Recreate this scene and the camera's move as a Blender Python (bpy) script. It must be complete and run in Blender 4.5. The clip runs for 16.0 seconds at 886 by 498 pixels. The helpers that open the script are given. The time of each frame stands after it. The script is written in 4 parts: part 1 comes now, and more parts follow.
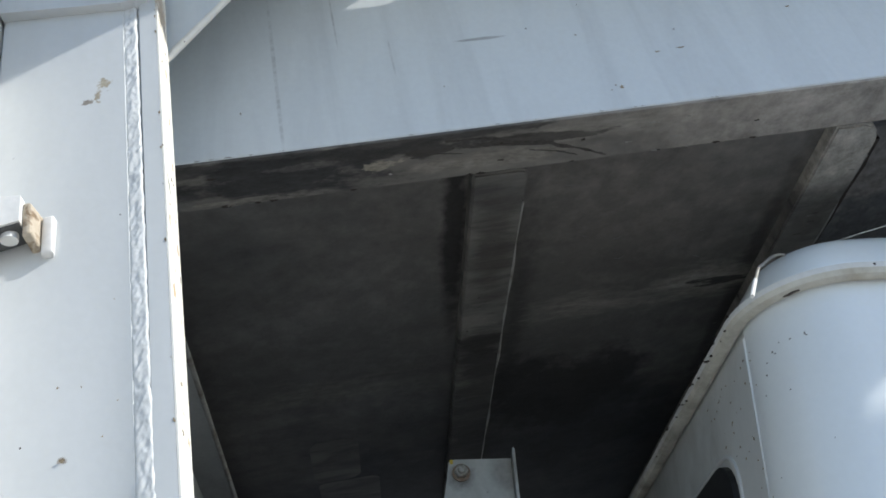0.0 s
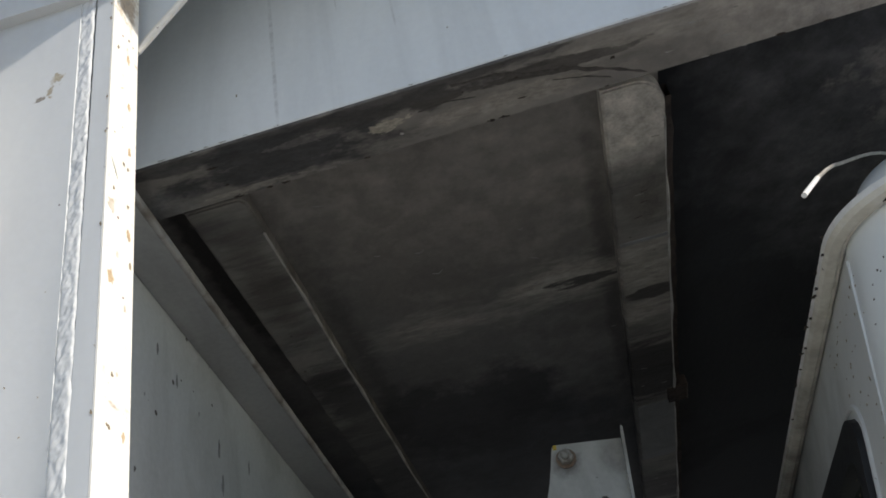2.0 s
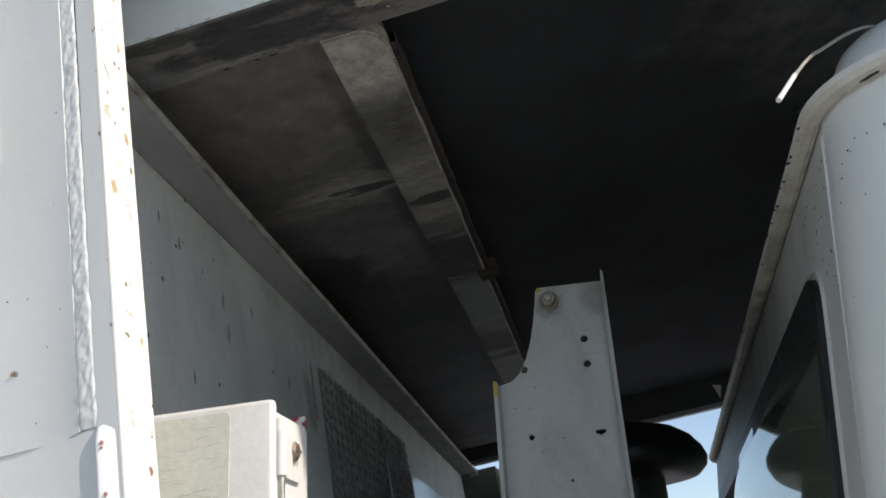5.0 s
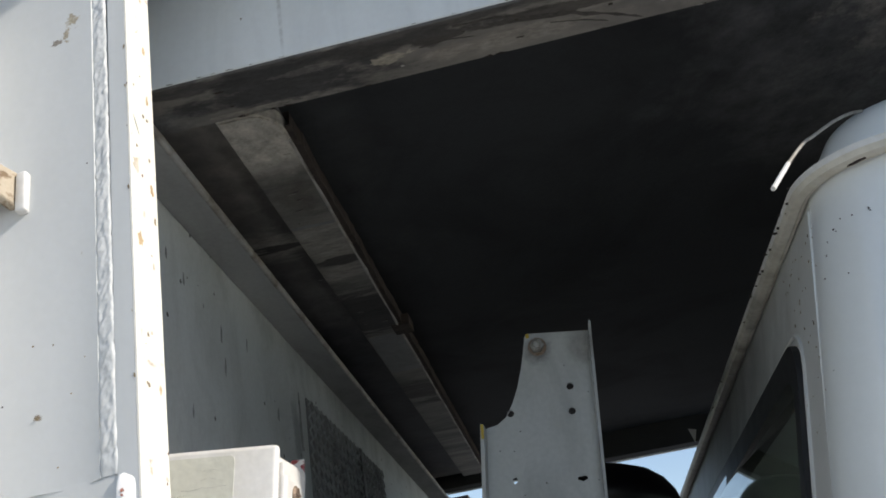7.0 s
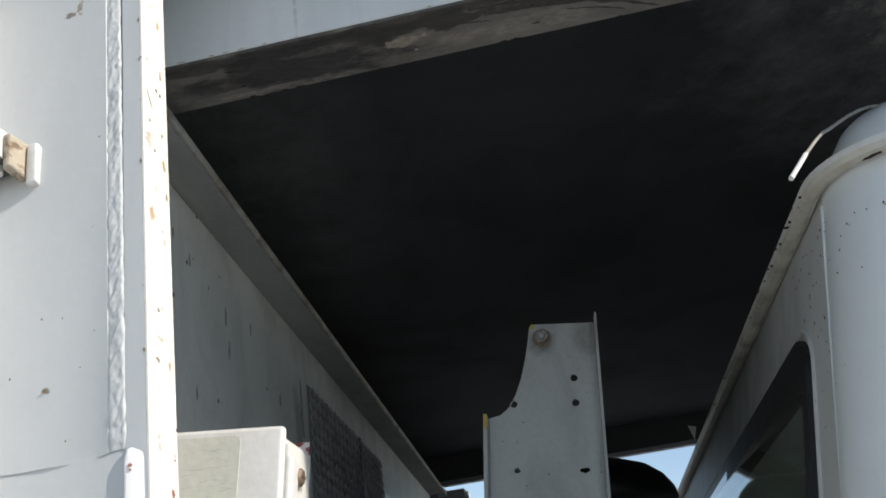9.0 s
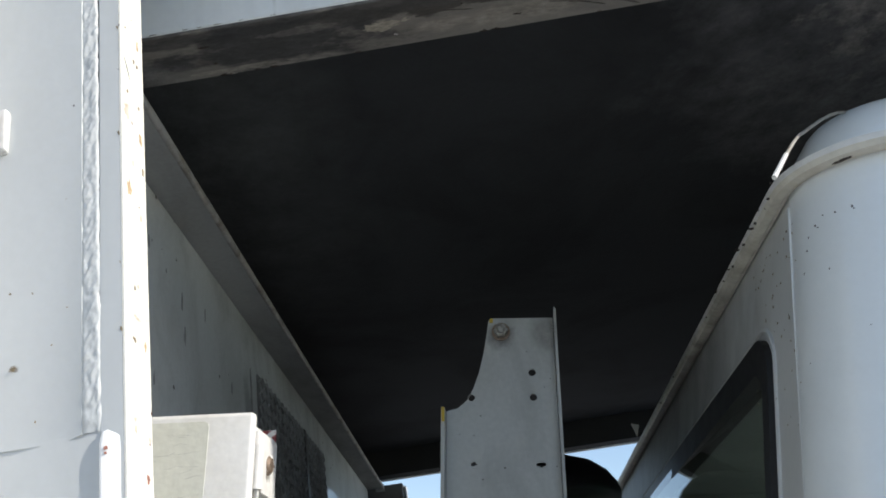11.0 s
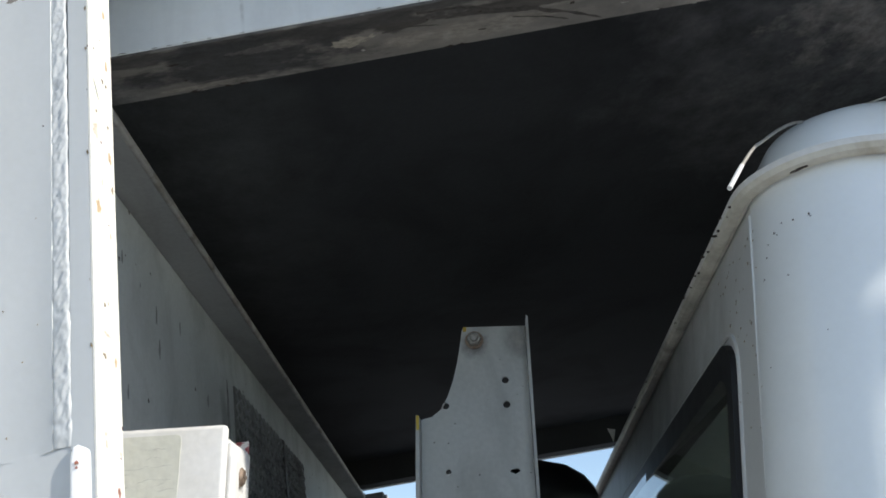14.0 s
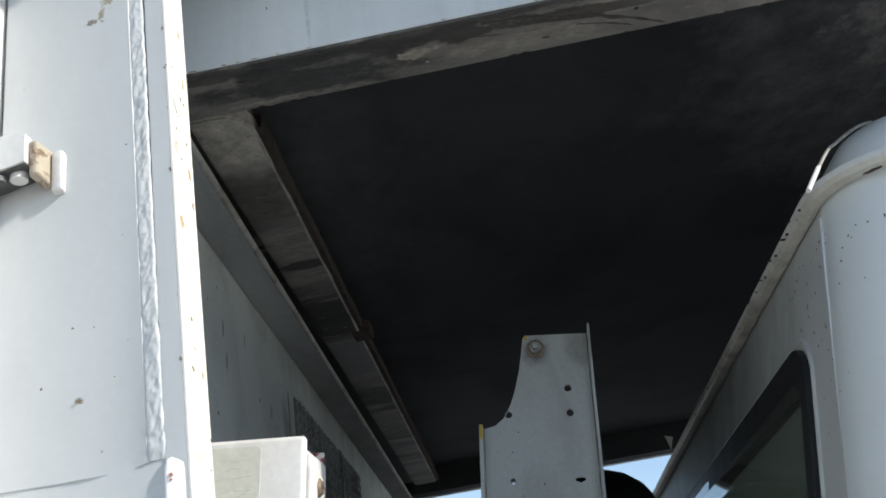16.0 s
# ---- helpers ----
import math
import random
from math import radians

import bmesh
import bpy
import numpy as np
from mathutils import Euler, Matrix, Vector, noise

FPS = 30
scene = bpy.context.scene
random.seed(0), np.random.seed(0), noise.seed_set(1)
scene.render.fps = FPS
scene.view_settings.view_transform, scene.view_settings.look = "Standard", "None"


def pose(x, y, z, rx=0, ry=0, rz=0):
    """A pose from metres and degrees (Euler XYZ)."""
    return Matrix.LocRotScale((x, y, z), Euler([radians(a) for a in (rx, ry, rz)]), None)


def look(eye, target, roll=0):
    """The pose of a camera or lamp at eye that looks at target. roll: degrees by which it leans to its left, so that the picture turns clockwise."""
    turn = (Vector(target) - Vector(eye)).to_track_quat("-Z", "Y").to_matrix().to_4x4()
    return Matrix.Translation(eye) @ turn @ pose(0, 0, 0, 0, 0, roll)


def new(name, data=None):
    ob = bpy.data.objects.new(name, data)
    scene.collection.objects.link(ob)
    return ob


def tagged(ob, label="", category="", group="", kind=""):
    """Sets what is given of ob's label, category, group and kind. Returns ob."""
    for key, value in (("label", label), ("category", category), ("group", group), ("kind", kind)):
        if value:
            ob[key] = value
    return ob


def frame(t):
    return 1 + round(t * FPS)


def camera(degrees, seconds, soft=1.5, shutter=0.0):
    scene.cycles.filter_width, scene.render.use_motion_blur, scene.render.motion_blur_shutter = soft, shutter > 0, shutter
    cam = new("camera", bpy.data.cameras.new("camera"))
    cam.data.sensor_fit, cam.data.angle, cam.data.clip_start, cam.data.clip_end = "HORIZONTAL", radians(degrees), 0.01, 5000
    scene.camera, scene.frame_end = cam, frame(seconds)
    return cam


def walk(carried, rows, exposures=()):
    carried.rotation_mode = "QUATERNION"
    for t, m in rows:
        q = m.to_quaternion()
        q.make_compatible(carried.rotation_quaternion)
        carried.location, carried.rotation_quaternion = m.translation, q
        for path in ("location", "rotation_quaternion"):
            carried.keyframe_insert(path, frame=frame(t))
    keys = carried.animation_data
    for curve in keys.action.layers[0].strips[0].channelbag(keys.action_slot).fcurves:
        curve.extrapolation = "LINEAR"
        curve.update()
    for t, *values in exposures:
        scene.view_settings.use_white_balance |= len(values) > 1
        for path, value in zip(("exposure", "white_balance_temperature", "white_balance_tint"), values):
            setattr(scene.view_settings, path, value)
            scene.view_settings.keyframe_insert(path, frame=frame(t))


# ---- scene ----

# camera: hand-held beside a truck, looking up into the gap between cab and body
cam = camera(52.7, 16.0, soft=1.75)
PATH = [
    (0, look((0.0087, 0.0835, 1.8691), (0.1105, 1.4868, 2.8931), -5.4)),
    (0.5, look((0.0740, 0.1305, 1.8778), (0.0905, 1.5286, 2.9131), -5.1)),
    (1, look((0.1383, 0.2097, 1.8639), (0.0774, 1.5982, 2.9105), -6.2)),
    (1.5, look((0.1740, 0.2279, 1.8786), (0.0087, 1.5869, 2.9522), -5.6)),
    (2, look((0.1966, 0.2384, 1.8804), (-0.0670, 1.5895, 2.9461), -4.3)),
    (2.5, look((0.2184, 0.2610, 1.8752), (-0.1636, 1.5860, 2.9366), -4.1)),
    (3, look((0.2132, 0.2845, 1.8699), (-0.2393, 1.6147, 2.8965), -4.3)),
    (3.5, look((0.2253, 0.2784, 1.8682), (-0.2314, 1.6495, 2.8365), -5.4)),
    (4, look((0.2306, 0.2471, 1.8769), (-0.1766, 1.7043, 2.7373), -5.9)),
    (4.5, look((0.2227, 0.1844, 1.9152), (-0.1409, 1.7096, 2.6703), -5.2)),
    (5, look((0.2227, 0.1540, 1.9413), (-0.0931, 1.7078, 2.6590), -4.7)),
    (7.5, look((0.2018, 0.0905, 1.9648), (-0.0687, 1.6365, 2.7147), -2.4)),
    (8, look((0.1966, 0.0983, 1.9622), (-0.0922, 1.6495, 2.6956), -2.0)),
    (8.5, look((0.1879, 0.1061, 1.9596), (-0.1001, 1.6608, 2.6851), -1.5)),
    (9, look((0.1897, 0.1027, 1.9569), (-0.0748, 1.6556, 2.6956), -1.3)),
    (11.5, look((0.1340, 0.1114, 1.9543), (0.0070, 1.6887, 2.6773), -1.4)),
    (12, look((0.1392, 0.1018, 1.9535), (0.0026, 1.6835, 2.6651), -1.5)),
    (12.5, look((0.1296, 0.1009, 1.9526), (-0.0339, 1.6800, 2.6651), -1.5)),
    (13, look((0.1218, 0.0974, 1.9543), (-0.0165, 1.6704, 2.6869), -1.7)),
    (13.5, look((0.1488, 0.0774, 1.9561), (0.0644, 1.6434, 2.7095), -2.7)),
    (14, look((0.1566, 0.0922, 1.9508), (0.0566, 1.6626, 2.6921), -2.7)),
    (14.5, look((0.1453, 0.1027, 1.9474), (0.0209, 1.6774, 2.6764), -2.4)),
    (15, look((0.1322, 0.0896, 1.9500), (-0.0087, 1.6547, 2.6973), -2.4)),
    (15.5, look((0.1201, 0.0818, 1.9508), (-0.0574, 1.6321, 2.7208), -2.6)),
    (16, look((0.1209, 0.0861, 1.9517), (-0.0513, 1.6417, 2.7121), -2.6)),
]
EXPOSURES = [(0.0, 0.15, 6300, 10), (1.0, 0.24, 6550, 11), (1.5, 0.16, 6700, 12), (2.0, -0.03, 6800, 13), (2.5, 0.08, 6850, 14), (3.2, 0.0, 6850, 14), (5.0, 0.0, 6800, 13), (7.3, -0.04, 6750, 12),
             (9.0, -0.05, 6700, 11), (11.5, 0.11, 6550, 11), (16.0, 0.11, 6480, 10)]
walk(cam, PATH, EXPOSURES)

# ---- daylight ----
SUN = Vector((0.76, -0.22, 0.60)).normalized()
world = bpy.data.worlds.new("sky")
scene.world = world
world.use_nodes = True
wn = world.node_tree.nodes
sky = wn.new("ShaderNodeTexSky")
sky.sky_type = "NISHITA"
sky.sun_disc = False
sky.sun_elevation = math.asin(SUN.z)
sky.sun_rotation = math.atan2(SUN.x, SUN.y)
sky.dust_density = 0.6
world.node_tree.links.new(sky.outputs[0], wn["Background"].inputs[0])
wn["Background"].inputs[1].default_value = 0.18
lamp = bpy.data.lights.new("sun", "SUN")
lamp.energy, lamp.angle, lamp.color = 4.6, radians(0.6), (1.0, 0.95, 0.87)
sun = new("sun", lamp)
sun.matrix_world = look(SUN * 30, (0, 0, 0))


# ---- materials ----
def material(name, base, rough=0.5, metal=0.0, dark=None, scale=6.0, amount=0.4, grain=120.0, bump=0.15, specks=0.0,
             speck_scale=60.0, speck_colour=(0.05, 0.04, 0.035), coat=0.0, streak=(1, 1, 1), low=0.45, high=0.7, gloss=0.5, tones=(0.86, 1.1)):
    """Paint or metal: a base colour, broad stains of a second colour, fine grain, and small chips."""
    m = bpy.data.materials.new(name)
    m.use_nodes = True
    nt = m.node_tree
    n, l = nt.nodes, nt.links
    p = n["Principled BSDF"]
    p.inputs["Roughness"].default_value = rough
    p.inputs["Metallic"].default_value = metal
    p.inputs["Coat Weight"].default_value = coat
    p.inputs["Coat Roughness"].default_value = 0.12
    p.inputs["Specular IOR Level"].default_value = gloss
    tc = n.new("ShaderNodeTexCoord")
    mp = n.new("ShaderNodeMapping")
    mp.inputs["Scale"].default_value = streak
    l.new(tc.outputs["Object"], mp.inputs["Vector"])
    broad = n.new("ShaderNodeTexNoise")
    broad.inputs["Scale"].default_value, broad.inputs["Detail"].default_value = scale, 8
    broad.inputs["Roughness"].default_value, broad.inputs["Distortion"].default_value = 0.62, 0.6
    l.new(mp.outputs[0], broad.inputs["Vector"])
    ramp = n.new("ShaderNodeMapRange")
    ramp.inputs["From Min"].default_value, ramp.inputs["From Max"].default_value = low, high
    ramp.inputs["To Max"].default_value = amount
    l.new(broad.outputs["Fac"], ramp.inputs["Value"])
    mix = n.new("ShaderNodeMix")
    mix.data_type = "RGBA"
    mix.inputs["A"].default_value = (*base, 1)
    mix.inputs["B"].default_value = (*(dark or [c * 0.55 for c in base]), 1)
    l.new(ramp.outputs[0], mix.inputs["Factor"])
    out = mix.outputs["Result"]
    fine = n.new("ShaderNodeTexNoise")
    fine.inputs["Scale"].default_value, fine.inputs["Detail"].default_value = grain, 4
    l.new(tc.outputs["Object"], fine.inputs["Vector"])
    tone = n.new("ShaderNodeMapRange")
    tone.inputs["To Min"].default_value, tone.inputs["To Max"].default_value = tones
    l.new(fine.outputs["Fac"], tone.inputs["Value"])
    mul = n.new("ShaderNodeMix")
    mul.data_type, mul.blend_type = "RGBA", "MULTIPLY"
    mul.inputs["Factor"].default_value = 1.0
    l.new(out, mul.inputs["A"])
    l.new(tone.outputs[0], mul.inputs["B"])
    out = mul.outputs["Result"]
    if specks:
        cell = n.new("ShaderNodeTexVoronoi")
        cell.inputs["Scale"].default_value = speck_scale
        l.new(tc.outputs["Object"], cell.inputs["Vector"])
        sep = n.new("ShaderNodeSeparateColor")
        l.new(cell.outputs["Color"], sep.inputs[0])
        size = n.new("ShaderNodeMath")
        size.operation = "MULTIPLY_ADD"
        size.inputs[1].default_value, size.inputs[2].default_value = specks, -specks * 0.72
        l.new(sep.outputs[0], size.inputs[0])
        spot = n.new("ShaderNodeMath")
        spot.operation = "LESS_THAN"
        l.new(cell.outputs["Distance"], spot.inputs[0])
        l.new(size.outputs[0], spot.inputs[1])
        chip = n.new("ShaderNodeMix")
        chip.data_type = "RGBA"
        l.new(spot.outputs[0], chip.inputs["Factor"])
        l.new(out, chip.inputs["A"])
        chip.inputs["B"].default_value = (*speck_colour, 1)
        out = chip.outputs["Result"]
    l.new(out, p.inputs["Base Color"])
    bn = n.new("ShaderNodeBump")
    bn.inputs["Strength"].default_value, bn.inputs["Distance"].default_value = bump, 0.002
    l.new(fine.outputs["Fac"], bn.inputs["Height"])
    l.new(bn.outputs[0], p.inputs["Normal"])
    rr = n.new("ShaderNodeMapRange")
    rr.inputs["To Min"].default_value, rr.inputs["To Max"].default_value = max(rough - 0.1, 0.02), min(rough + 0.12, 1)
    l.new(broad.outputs["Fac"], rr.inputs["Value"])
    l.new(rr.outputs[0], p.inputs["Roughness"])
    return m


def stain_or_shade(m, centre, radii, colour, strength=0.8, scale=9.0, wild=1.2, soft=0.5, streak=(1, 1, 1), mottle=1.0):
    """A patch of uneven shape at a place on the thing: dirt, dust or soot, and painted-in light or shade."""
    n, l = m.node_tree.nodes, m.node_tree.links
    p = n["Principled BSDF"]
    old = p.inputs["Base Color"].links[0].from_socket
    tc = n.new("ShaderNodeTexCoord")
    off = n.new("ShaderNodeVectorMath")
    off.operation = "SUBTRACT"
    off.inputs[1].default_value = centre
    l.new(tc.outputs["Object"], off.inputs[0])
    div = n.new("ShaderNodeVectorMath")
    div.operation = "DIVIDE"
    div.inputs[1].default_value = radii
    l.new(off.outputs[0], div.inputs[0])
    far = n.new("ShaderNodeVectorMath")
    far.operation = "LENGTH"
    l.new(div.outputs[0], far.inputs[0])
    mp = n.new("ShaderNodeMapping")
    mp.inputs["Scale"].default_value = streak
    l.new(tc.outputs["Object"], mp.inputs["Vector"])
    nz = n.new("ShaderNodeTexNoise")
    nz.inputs["Scale"].default_value, nz.inputs["Detail"].default_value, nz.inputs["Roughness"].default_value = scale, 9, 0.65
    l.new(mp.outputs[0], nz.inputs["Vector"])
    edge = n.new("ShaderNodeMath")
    edge.operation = "MULTIPLY_ADD"
    edge.inputs[1].default_value, edge.inputs[2].default_value = 2 * wild, 1.0 - wild
    l.new(nz.outputs["Fac"], edge.inputs[0])
    sub = n.new("ShaderNodeMath")
    sub.operation = "SUBTRACT"
    l.new(edge.outputs[0], sub.inputs[0])
    l.new(far.outputs["Value"], sub.inputs[1])
    fac = n.new("ShaderNodeMapRange")
    fac.inputs["From Max"].default_value, fac.inputs["To Max"].default_value = soft, strength
    l.new(sub.outputs[0], fac.inputs["Value"])
    mix = n.new("ShaderNodeMix")
    mix.data_type = "RGBA"
    l.new(fac.outputs[0], mix.inputs["Factor"])
    l.new(old, mix.inputs["A"])
    fleck = n.new("ShaderNodeTexNoise")
    fleck.inputs["Scale"].default_value, fleck.inputs["Detail"].default_value, fleck.inputs["Roughness"].default_value = scale * 3.7, 9, 0.75
    l.new(mp.outputs[0], fleck.inputs["Vector"])
    tone = n.new("ShaderNodeMapRange")
    tone.inputs["From Min"].default_value, tone.inputs["From Max"].default_value = 0.34, 0.66
    tone.inputs["To Min"].default_value, tone.inputs["To Max"].default_value = 1 - 0.5 * mottle, 1 + 0.35 * mottle
    l.new(fleck.outputs["Fac"], tone.inputs["Value"])
    grainy = n.new("ShaderNodeMix")
    grainy.data_type, grainy.blend_type = "RGBA", "MULTIPLY"
    grainy.inputs["Factor"].default_value = 1.0
    grainy.inputs["A"].default_value = (*colour, 1)
    l.new(tone.outputs[0], grainy.inputs["B"])
    l.new(grainy.outputs["Result"], mix.inputs["B"])
    l.new(mix.outputs["Result"], p.inputs["Base Color"])


POST_PAINT = material("post_paint", (0.60, 0.62, 0.62), 0.5, dark=(0.53, 0.55, 0.545), scale=4, amount=0.7, specks=0.22, speck_scale=50, tones=(0.96, 1.03), bump=0.05, streak=(1.6, 1, 0.5))
BAR_PAINT = material("bar_paint", (0.82, 0.80, 0.73), 0.55, dark=(0.33, 0.22, 0.12), scale=30, amount=0.75, low=0.62, high=0.70, specks=0.55, speck_scale=70,
                     speck_colour=(0.13, 0.05, 0.035))
GIRDER_PAINT = material("girder_paint", (0.66, 0.70, 0.715), 0.42, dark=(0.52, 0.55, 0.565), scale=3, amount=0.55, streak=(5, 1, 0.5), specks=0.2, speck_scale=34, tones=(0.94, 1.04), bump=0.06)
WALL_PAINT = material("wall_paint", (0.48, 0.505, 0.50), 0.5, dark=(0.20, 0.21, 0.20), scale=5, amount=0.38, streak=(1, 1.6, 0.9), low=0.45, high=0.72, specks=0.4, speck_scale=30)
UNDER = material("grimy_underside", (0.235, 0.22, 0.198), 0.75, dark=(0.11, 0.104, 0.096), scale=11, amount=0.85, streak=(0.6, 1.6, 1), low=0.38, high=0.70, bump=0.6, specks=0.45, speck_scale=42)
COVER_PAINT = material("cover_sooty_paint", (0.172, 0.166, 0.156), 0.7, dark=(0.098, 0.096, 0.093), scale=4.0, amount=1.0, streak=(0.5, 1.3, 1), low=0.38, high=0.66, bump=0.3, specks=0.2, speck_scale=40,
                       speck_colour=(0.3, 0.29, 0.27))
RIB_PAINT = material("rib_dusty_paint", (0.20, 0.19, 0.17), 0.65, dark=(0.085, 0.082, 0.077), scale=9, amount=1.0, streak=(0.4, 1.6, 1), low=0.42, high=0.64, bump=0.5, specks=0.5, speck_scale=60)
PATCH = material("clean_patch", (0.19, 0.195, 0.195), 0.6, dark=(0.12, 0.12, 0.118), scale=9, amount=0.8)
# far post's colour, and the cover's painted reflected light
SHEET_PATCH = material("sheet_patch", (0.125, 0.118, 0.108), 0.65, dark=(0.060, 0.059, 0.057), scale=12, amount=1.0, low=0.42, high=0.62, streak=(0.5, 1.8, 1))
LIP_RUST = material("old_rust", (0.052, 0.040, 0.033), 0.9, dark=(0.022, 0.018, 0.016), scale=40, amount=1.0, bump=0.8)
FLAKE = material("flaked_dark_paint", (0.085, 0.078, 0.070), 0.85, dark=(0.035, 0.032, 0.030), scale=60, amount=1.0, bump=0.8)
SOOT = material("sooty_roof", (0.037, 0.040, 0.043), 0.85, dark=(0.024, 0.025, 0.027), scale=3, amount=1.0, bump=0.3, gloss=0.25)
RAIL_PAINT = material("rail_paint", (0.37, 0.375, 0.365), 0.6, dark=(0.20, 0.20, 0.195), scale=6, amount=0.6, streak=(1, 0.5, 1), specks=0.35, speck_scale=50)
EDGE_BARE = material("worn_edge", (0.36, 0.355, 0.335), 0.6, metal=0.1, dark=(0.17, 0.15, 0.125), scale=24, amount=0.9, low=0.45, high=0.68, bump=0.5)
BRACKET_PAINT = material("bracket_paint", (0.43, 0.445, 0.43), 0.48, metal=0.1, dark=(0.28, 0.285, 0.27), scale=7, amount=0.7, streak=(1.4, 1, 0.6), specks=0.45, speck_scale=85)
OLD_ZINC = material("tarnished_zinc", (0.36, 0.35, 0.32), 0.45, metal=0.5, dark=(0.17, 0.15, 0.12), scale=90, amount=0.9)
RUSTY_ZINC = material("rusty_zinc", (0.26, 0.20, 0.15), 0.5, metal=0.4, dark=(0.12, 0.07, 0.045), scale=120, amount=0.9)
ZINC = material("zinc", (0.40, 0.39, 0.36), 0.38, metal=0.8, dark=(0.16, 0.14, 0.11), scale=60, amount=0.7)
YELLOW = material("yellow_primer", (0.55, 0.40, 0.05), 0.7, dark=(0.35, 0.26, 0.08), scale=80)
CAB_PAINT = material("cab_paint", (0.81, 0.85, 0.855), 0.3, dark=(0.73, 0.77, 0.77), scale=4, amount=0.5, coat=0.6, bump=0.02, specks=0.12, speck_scale=40, tones=(0.97, 1.02))
# cab white darkened to carry the rear's shade, plus grime
REAR_SHADE_PAINT = material("cab_rear_shade_paint", (0.60, 0.615, 0.605), 0.5, dark=(0.40, 0.385, 0.35), scale=5, amount=0.6, streak=(1, 1.5, 0.5), coat=0.0, gloss=0.35, bump=0.04, specks=0.3, speck_scale=60, low=0.5, high=0.75, tones=(0.95, 1.03))
GUTTER_PAINT = material("gutter_paint", (0.67, 0.65, 0.57), 0.5, dark=(0.42, 0.37, 0.28), scale=14, amount=0.7, low=0.48, high=0.72, specks=0.4, speck_scale=55)
GUTTER_WHITE = material("gutter_lip_paint", (0.74, 0.74, 0.71), 0.45, dark=(0.50, 0.46, 0.38), scale=14, amount=0.5, low=0.5, high=0.75, specks=0.4, speck_scale=60)
VENT = material("vent_steel", (0.30, 0.31, 0.31), 0.55, dark=(0.10, 0.10, 0.10), scale=12, amount=0.8)
VENT_BACK = material("vent_backing", (0.19, 0.20, 0.20), 0.8, dark=(0.10, 0.10, 0.10), scale=9, amount=0.8)
RUBBER = material("rubber", (0.018, 0.018, 0.019), 0.5, scale=20, bump=0.1)
BLACK = material("black_plastic", (0.012, 0.012, 0.014), 0.38, scale=14, bump=0.1)
BOX_PLASTIC = material("box_plastic", (0.75, 0.74, 0.715), 0.42, dark=(0.64, 0.61, 0.54), scale=7, amount=0.5, bump=0.08, specks=0.3, speck_scale=60)
LABEL = material("faded_label", (0.70, 0.695, 0.61), 0.6, dark=(0.63, 0.62, 0.53), scale=14, amount=0.6)
CRACK = material("crack_line", (0.34, 0.34, 0.31), 0.8)
SCRATCH = material("scratch_line", (0.22, 0.215, 0.205), 0.7)
RED_SCRAP = material("sticker_scrap", (0.62, 0.60, 0.56), 0.6, dark=(0.25, 0.05, 0.05), scale=60, amount=1.0, low=0.5, high=0.54)
SMUDGE = material("smudge", (0.30, 0.24, 0.15), 0.8, dark=(0.10, 0.08, 0.05), scale=70, amount=0.9)
FOAM = material("yellowed_filler", (0.46, 0.40, 0.31), 0.85, dark=(0.20, 0.14, 0.085), scale=60, amount=1.0, bump=0.8, low=0.50, high=0.62)
PALE_MARK = material("pale_mark", (0.62, 0.58, 0.50), 0.7, dark=(0.45, 0.36, 0.24), scale=60, amount=0.9)
TAN_MARK = material("tan_rust_mark", (0.55, 0.42, 0.26), 0.85, dark=(0.36, 0.25, 0.14), scale=90, amount=1.0)
RED_MARK = material("red_primer_mark", (0.40, 0.17, 0.12), 0.8, dark=(0.22, 0.11, 0.08), scale=90, amount=0.9)
DRIP = material("grime_drip", (0.27, 0.28, 0.275), 0.7, dark=(0.11, 0.11, 0.108), scale=40, amount=0.9)
STEEL = material("dark_steel", (0.10, 0.10, 0.10), 0.5, metal=0.4, scale=12)
WHITE = material("white_paint", (0.72, 0.72, 0.70), 0.5, dark=(0.6, 0.58, 0.52), scale=12, amount=0.5)
# white raised to carry the sun's glare on the post's slanting bead
SUNLIT_WHITE = material("sunlit_white_paint", (0.86, 0.86, 0.85), 0.4, dark=(0.80, 0.79, 0.76), scale=12, amount=0.4, tones=(0.97, 1.02), bump=0.04)
INSIDE = material("cab_lining", (0.075, 0.088, 0.078), 0.8, scale=10)
GROUND = material("gravel_ground", (0.27, 0.265, 0.255), 0.9, dark=(0.18, 0.175, 0.17), scale=0.8, amount=0.8, grain=40, bump=0.8)
GLASS = bpy.data.materials.new("tinted_glass")
GLASS.use_nodes = True
gp = GLASS.node_tree.nodes["Principled BSDF"]
gp.inputs["Base Color"].default_value = (0.55, 0.62, 0.58, 1)
gp.inputs["Roughness"].default_value = 0.02
gp.inputs["Transmission Weight"].default_value = 1.0
gp.inputs["IOR"].default_value = 1.52


# sheet paler towards its near edge
stain_or_shade(COVER_PAINT, (-0.26, 1.14, 0), (0.62, 0.40, 9), (0.290, 0.262, 0.228), 0.8, 4, 0.7, 0.9, mottle=0.35)
stain_or_shade(COVER_PAINT, (-0.22, 1.98, 0), (0.26, 0.27, 9), (0.014, 0.014, 0.015), 0.9, 6, 1.2, 0.5)
stain_or_shade(COVER_PAINT, (-0.75, 1.62, 0), (0.26, 0.06, 9), (0.20, 0.19, 0.165), 0.6, 8, 1.8, 0.6, (0.5, 2, 1))
stain_or_shade(COVER_PAINT, (-0.72, 2.1, 0), (0.2, 0.35, 9), (0.016, 0.016, 0.017), 0.8, 5, 1.2, 0.7)
